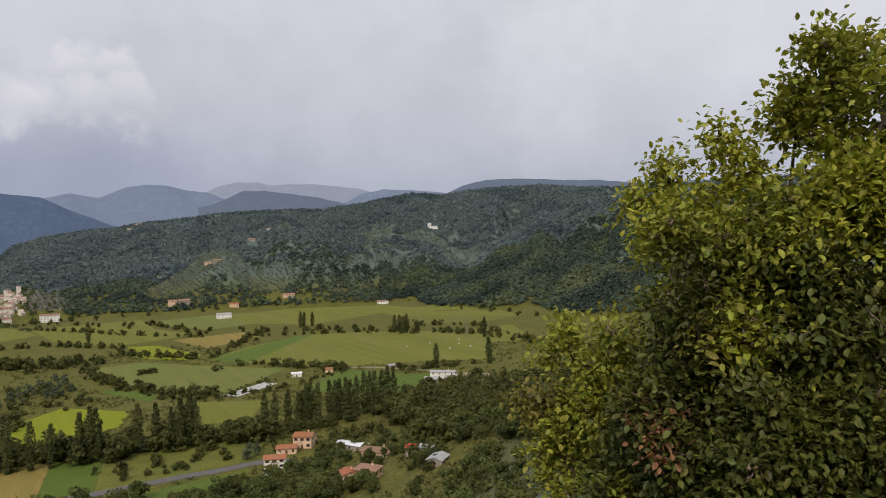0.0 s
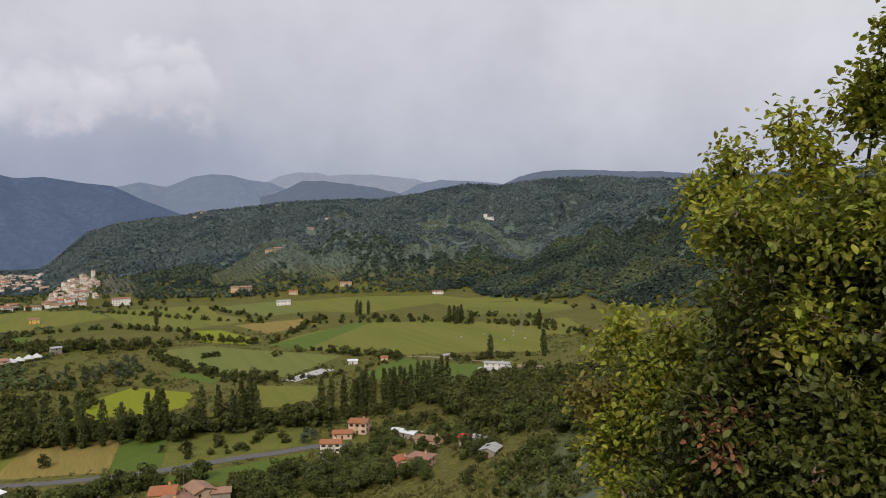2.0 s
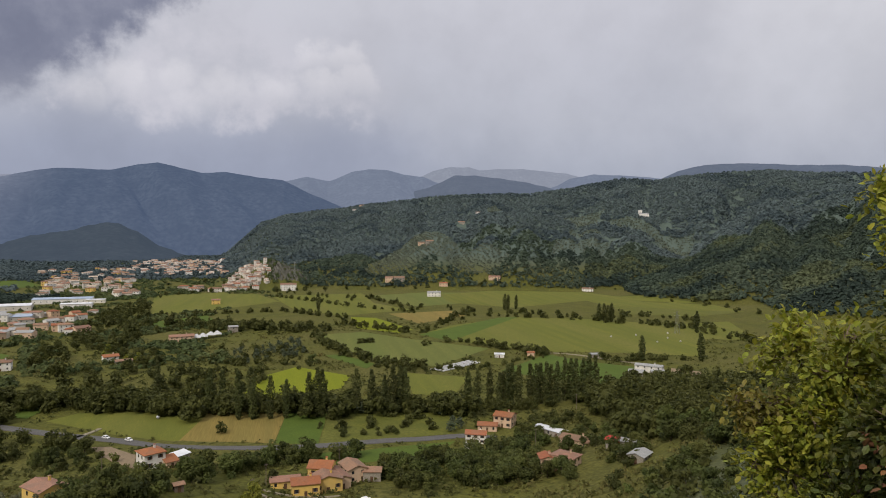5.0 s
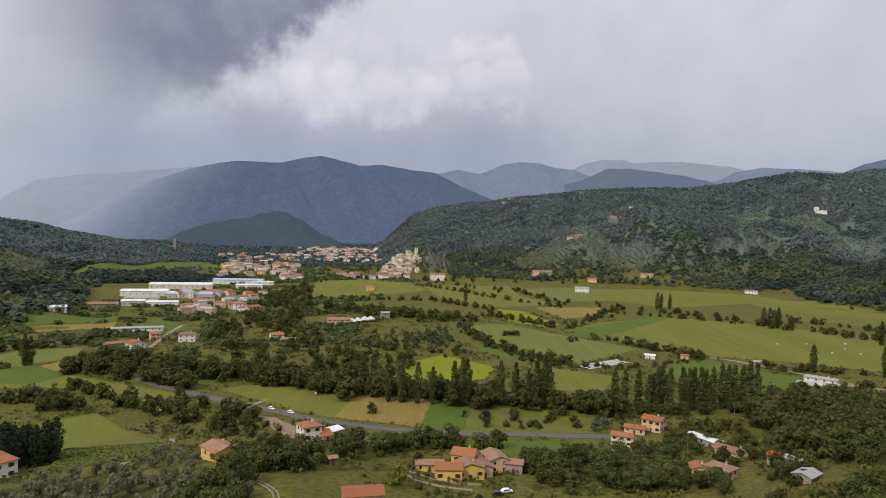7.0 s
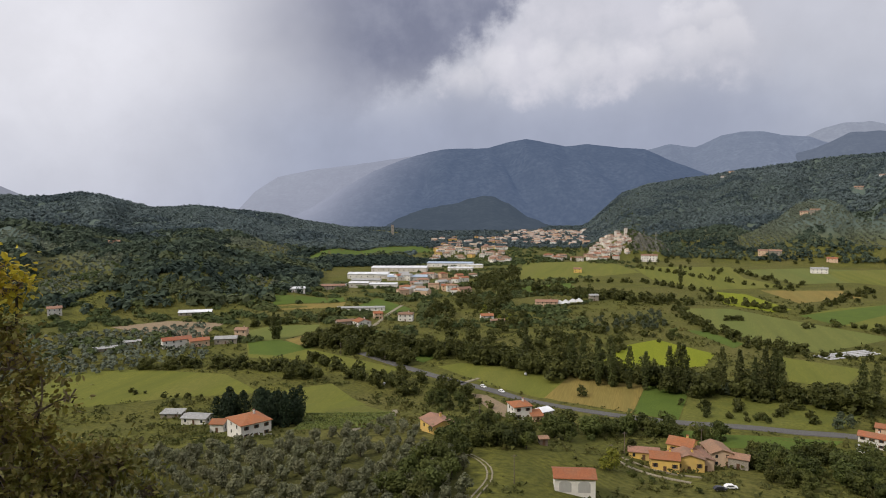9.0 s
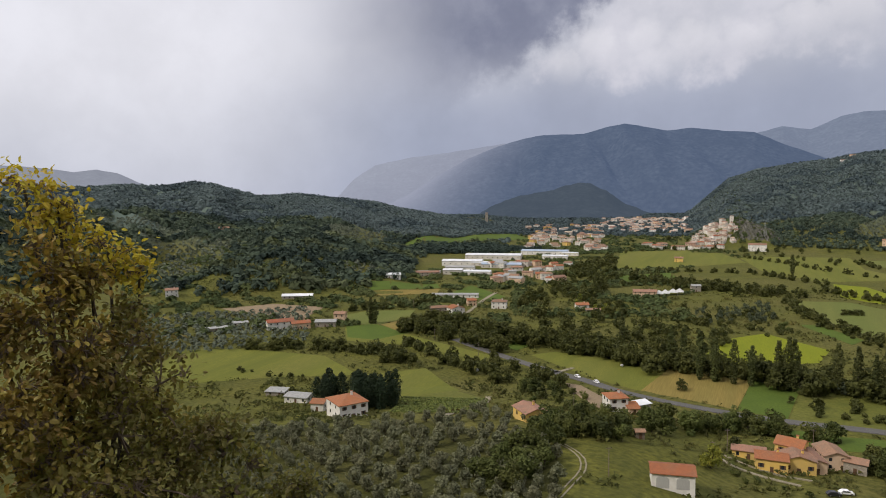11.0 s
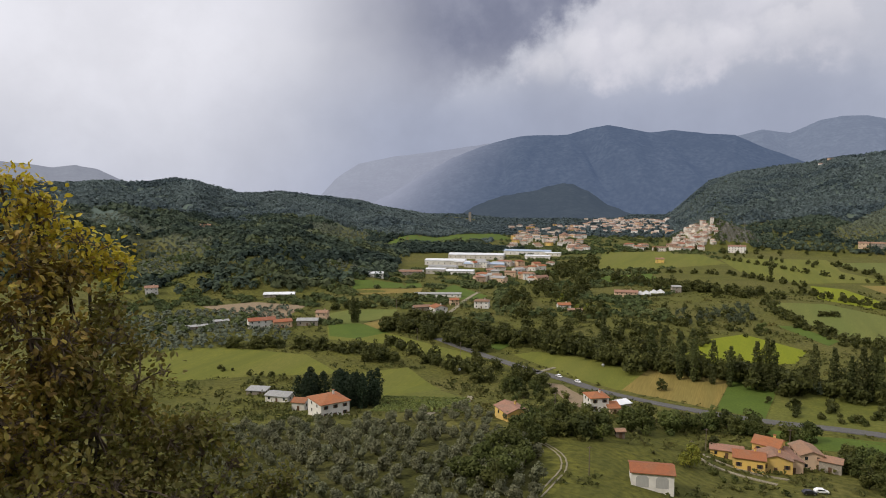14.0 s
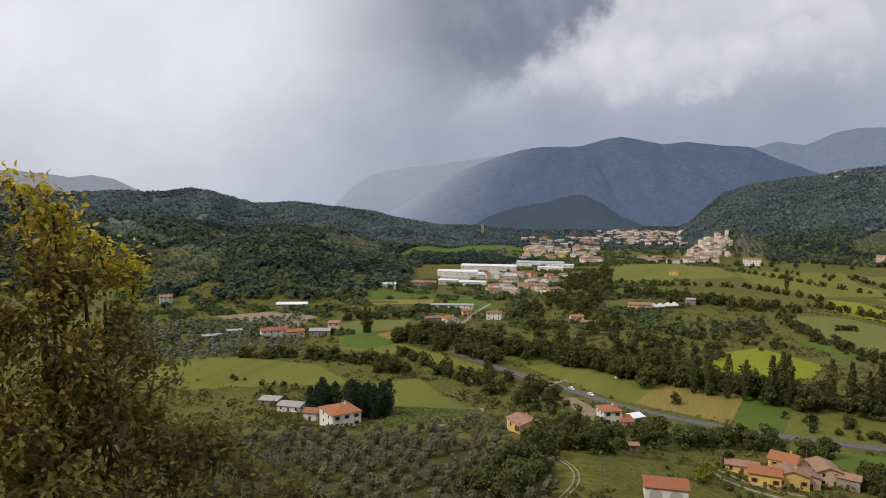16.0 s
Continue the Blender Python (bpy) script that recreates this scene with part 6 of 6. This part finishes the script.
pts, b, d, g = hill_points(35, 5200, -19.5, -1, 1100, 2400, lambda b, d: (patches(b, d, 80, 9) > -0.25) & ~open_land(b, d, FIELD_PLOTS) & ~((b > -6.4) & (d > 1250) & (d < 1440)))
canopy("valley_scrub", pts + [0, 0, 1.2], g.uniform(2.5, 5, len(pts)), 0.9, VALLEY_LEAF, "trees between the town houses", "scrub", 36)


# vine rows of the small plot beside the track
rows_v = []
v0, v1, v2 = spot(*(-29.7, 314)), spot(*(-22.2, 306)), spot(*(-26.5, 267))
for i in range(9):
    for k in range(70):
        p = v0 + (v1 - v0) * (k / 69) + (v2 - v0 - (v1 - v0) * 0.5) * (i / 8)
        rows_v.append((p.x + pick.normal() * 0.15, p.y + pick.normal() * 0.15, float(ground_xy(p.x, p.y)) + 0.8))
rows_v = np.array(rows_v)
canopy("vine_rows", rows_v, pick.uniform(0.55, 0.8, len(rows_v)), 1.0, VINE, "low green vine rows on a small plot", "vineyard", 61)

# ---- the two trees beside the viewpoint ----


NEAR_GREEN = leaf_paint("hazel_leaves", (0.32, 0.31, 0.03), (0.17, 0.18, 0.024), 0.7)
NEAR_AUTUMN = leaf_paint("turning_leaves", (0.33, 0.225, 0.04), (0.19, 0.13, 0.03), 0.6)
# lower hazel leaves: older green, darkened further to stand in for crown shade
NEAR_DEEP_SHADE = leaf_paint("shaded_deep_green_leaves", (0.12, 0.126, 0.02), (0.064, 0.072, 0.014), 0.7)
NEAR_OLIVE = leaf_paint("dull_green_leaves", (0.21, 0.185, 0.035), (0.14, 0.125, 0.028), 0.6)
NEAR_GOLD = leaf_paint("golden_leaves", (0.58, 0.44, 0.035), (0.42, 0.33, 0.035), 0.4)
NEAR_MOSS = leaf_paint("moss_brown_leaves", (0.27, 0.215, 0.04), (0.16, 0.13, 0.03), 0.6)
NEAR_DULL = leaf_paint("faded_hazel_leaves", (0.22, 0.18, 0.03), (0.13, 0.115, 0.024), 0.6)
NEAR_RUST = leaf_paint("rusty_leaves", (0.30, 0.135, 0.06), (0.2, 0.09, 0.045), 0.4)

TWIG = material("twig_bark", (0.2, 0.145, 0.1), (0.13, 0.095, 0.07), scale=8, rough=0.9)
LEAF_PROFILE = np.array([(0, 0, 0), (0.30, 0.27, 0.04), (0.70, 0.25, 0.03), (1.0, 0, -0.12), (0.70, -0.25, 0.03), (0.30, -0.27, 0.04), (0.5, 0, -0.03)])
LEAF_FACES = np.array([(6, k, (k + 1) % 6) for k in range(6)])


def leaf_frames(g, tips, outward, per_tip, reach):
    """Places and turns for leaves round the tips of twigs."""
    n = len(tips) * per_tip
    c = np.repeat(tips, per_tip, 0) + g.normal(size=(n, 3)) * reach
    o = np.repeat(outward, per_tip, 0) + g.normal(size=(n, 3)) * 0.7
    o[:, 2] -= 0.1
    o /= np.linalg.norm(o, axis=1)[:, None]
    up = np.array([0, 0, 1.0]) + g.normal(size=(n, 3)) * 0.45
    side = np.cross(up, o)
    side /= np.linalg.norm(side, axis=1)[:, None] + 1e-9
    nor = np.cross(o, side)
    return c, o, side, nor


def leaf_mesh(c, o, side, nor, size):
    v = c[:, None, :] + size[:, None, None] * (LEAF_PROFILE[None, :, :1] * o[:, None, :] + LEAF_PROFILE[None, :, 1:2] * side[:, None, :] + LEAF_PROFILE[None, :, 2:] * nor[:, None, :])
    f = LEAF_FACES[None] + (np.arange(len(c)) * len(LEAF_PROFILE))[:, None, None]
    return v.reshape(-1, 3), f.reshape(-1, 3)


def at_eye(b, e, d):
    """A place by bearing, elevation and distance from the viewpoint."""
    h = heading(b, e)
    return Vector((h[0] * d, h[1] * d, 104 + h[2] * d))


def near_tree(name, foot, lobes, seed, leaf_size, label, blends, per_tip, twig_label, singles=150):
    """A tree grown round its lobes: bearing, elevation, distance, radius, number of twig tips, which leaf blend."""
    g = np.random.default_rng(seed)
    root = spot(*foot)
    base = new(name)
    base.matrix_basis = Matrix.Translation(root)
    tagged(base, label, "tree")
    trunk, twigs = bmesh.new(), bmesh.new()
    fork = root + Vector((0, 0, 1.2))
    limb(trunk, root - Vector((0, 0, 0.8)) - root, fork - root, 0.16, 0.13, 8)
    tips_by = {}
    for b, e, d, r, n, blend in lobes:
        c = at_eye(b, e, d)
        mid = fork.lerp(c, 0.55) + Vector(g.normal(size=3)) * 0.12
        branch = bmesh.new()
        limb(branch, fork - root, mid - root, 0.04, 0.026, 6)
        limb(branch, mid - root, c - root, 0.026, 0.01, 6)
        part("branch", branch, BARK, base)
        v = g.normal(size=(n, 3))
        v /= np.linalg.norm(v, axis=1)[:, None]
        sprays = max(5, n // 22)
        hub = g.normal(size=(sprays, 3))
        hub /= np.linalg.norm(hub, axis=1)[:, None]
        hub = np.array(c) + hub * (r * g.uniform(0.45, 0.95, sprays))[:, None]
        own = g.integers(sprays, size=n)
        tips = hub[own] + v * (r * 0.3 * g.uniform(0.2, 1, n) ** 0.5)[:, None]
        v = v + (tips - np.array(c)) / r
        v /= np.linalg.norm(v, axis=1)[:, None]
        for q in hub:
            limb(twigs, c - root, Vector(q) - root, 0.014, 0.006, 3)
        for k in range(0, n):
            if g.uniform() < twig_label:
                start = hub[own[k]] + g.normal(size=3) * 0.03
                limb(twigs, Vector(start) - root, Vector(tips[k]) - root, 0.009, 0.003, 3)
        tips_by.setdefault(blend, []).append((tips, v))
    part("trunk", trunk, BARK, base)
    tw = part("twig_mass", twigs, TWIG, base, "thin grey-brown twigs")
    tw["kind"] = "stuff"
    for blend, groups in tips_by.items():
        tips, out = np.concatenate([t for t, _ in groups]), np.concatenate([o for _, o in groups])
        c, o, s, nn = leaf_frames(g, tips, out, per_tip, leaf_size * 1.3)
        size = leaf_size * g.uniform(0.6, 1.35, len(c))
        v, f = leaf_mesh(c - np.array(root), o, s, nn, size)
        lo = mesh_object("foliage", v, f, blends[blend], base)
        lo["kind"] = "stuff"
        # single leaves that stand clear of the mass
        one_v, one_f = leaf_mesh(np.zeros((1, 3)), np.array([[1.0, 0, 0]]), np.array([[0, 1.0, 0]]), np.array([[0, 0, 1.0]]), np.ones(1))
        me = bpy.data.meshes.new("leaf")
        me.from_pydata(one_v.tolist(), [], one_f.tolist())
        me.materials.append(blends[blend])
        for k in g.choice(len(tips), min(singles, len(tips)), replace=False):
            p = Vector(tips[k] + out[k] * leaf_size * 0.6 - np.array(root))
            ob = new("leaf", me)
            ob.parent = base
            ob.matrix_basis = Matrix.Translation(p) @ Euler(tuple(g.uniform(-0.8, 0.8, 2)) + (float(g.uniform(0, 6.28)),)).to_matrix().to_4x4() @ Matrix.Scale(leaf_size, 4)
    return base


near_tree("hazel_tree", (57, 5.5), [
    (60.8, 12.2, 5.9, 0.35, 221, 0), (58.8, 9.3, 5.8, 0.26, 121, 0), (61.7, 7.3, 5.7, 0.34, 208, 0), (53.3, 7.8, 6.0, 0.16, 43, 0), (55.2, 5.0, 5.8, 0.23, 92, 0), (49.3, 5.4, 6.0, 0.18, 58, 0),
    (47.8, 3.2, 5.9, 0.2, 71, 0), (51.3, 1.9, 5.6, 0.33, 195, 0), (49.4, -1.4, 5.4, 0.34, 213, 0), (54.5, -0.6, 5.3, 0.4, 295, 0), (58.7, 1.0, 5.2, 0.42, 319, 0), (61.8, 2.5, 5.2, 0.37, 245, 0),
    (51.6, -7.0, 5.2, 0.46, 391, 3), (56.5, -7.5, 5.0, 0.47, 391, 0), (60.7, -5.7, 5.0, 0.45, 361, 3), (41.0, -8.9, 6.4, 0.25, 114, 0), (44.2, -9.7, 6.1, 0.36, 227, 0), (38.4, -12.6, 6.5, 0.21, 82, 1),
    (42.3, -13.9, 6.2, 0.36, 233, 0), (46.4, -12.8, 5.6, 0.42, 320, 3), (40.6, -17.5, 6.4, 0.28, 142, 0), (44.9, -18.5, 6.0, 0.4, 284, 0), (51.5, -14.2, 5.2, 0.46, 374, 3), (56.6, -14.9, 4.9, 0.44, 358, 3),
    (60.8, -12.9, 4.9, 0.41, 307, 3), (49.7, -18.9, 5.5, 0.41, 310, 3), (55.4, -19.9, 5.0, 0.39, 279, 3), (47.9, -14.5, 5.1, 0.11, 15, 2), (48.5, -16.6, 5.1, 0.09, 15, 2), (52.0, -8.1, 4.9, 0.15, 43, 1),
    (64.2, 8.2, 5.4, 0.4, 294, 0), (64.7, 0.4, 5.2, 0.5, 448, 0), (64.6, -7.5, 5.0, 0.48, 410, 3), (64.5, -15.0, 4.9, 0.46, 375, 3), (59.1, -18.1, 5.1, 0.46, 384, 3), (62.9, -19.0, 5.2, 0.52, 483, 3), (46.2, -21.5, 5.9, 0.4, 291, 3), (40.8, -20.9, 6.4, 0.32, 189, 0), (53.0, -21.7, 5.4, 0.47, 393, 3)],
    101, 0.06, "leafy green hazel tree with yellowing tips", (NEAR_GREEN, NEAR_DULL, NEAR_RUST, NEAR_DEEP_SHADE), 8, 0.3)
near_tree("field_maple", (-57, 6.5), [
    (-58.1, 1.0, 6.4, 0.17, 30, 1), (-56.0, -0.3, 6.4, 0.17, 30, 1), (-56.5, -3.0, 6.5, 0.26, 53, 1), (-52.8, -3.8, 6.5, 0.21, 33, 1), (-50.7, -5.7, 6.6, 0.15, 30, 1), (-57.3, -5.9, 6.2, 0.33, 92, 0),
    (-54.1, -7.4, 6.4, 0.36, 105, 0), (-51.1, -9.6, 6.6, 0.28, 61, 3), (-56.8, -10.7, 6.1, 0.44, 159, 0), (-52.8, -13.3, 6.4, 0.42, 145, 3), (-49.7, -14.9, 6.6, 0.28, 61, 3), (-57.1, -16.4, 6.0, 0.47, 181, 0),
    (-52.7, -18.3, 6.3, 0.46, 259, 3), (-48.2, -18.8, 6.6, 0.38, 169, 3), (-45.0, -20.9, 6.7, 0.27, 84, 2), (-55.9, -21.0, 6.0, 0.47, 260, 3), (-50.0, -22.7, 6.4, 0.45, 243, 2), (-44.2, -23.6, 6.7, 0.36, 153, 2),
    (-39.4, -24.9, 6.8, 0.26, 81, 2), (-61.1, -2.3, 6.3, 0.39, 124, 1), (-61.8, -8.5, 6.1, 0.5, 205, 0), (-62.2, -15.4, 6.0, 0.52, 226, 0)],
    202, 0.058, "autumn-tinted maple with many bare twigs", (NEAR_AUTUMN, NEAR_GOLD, NEAR_OLIVE, NEAR_MOSS), 7, 0.95)
# bushes clinging to the slope just below
for b, d, s in ((33, 72, 1.0), (36, 58, 0.9), (39, 46, 0.8), (41, 36, 0.7), (45, 31, 0.7), (35, 90, 1.1), (30, 98, 1.0), (43, 54, 1.0), (38, 72, 1.2), (48, 42, 1.0), (40, 26, 0.6), (44, 22, 0.6), (37, 36, 0.5)):
    plant(BUSHES, *xy((b, d)), s, "bushes on the near slope")
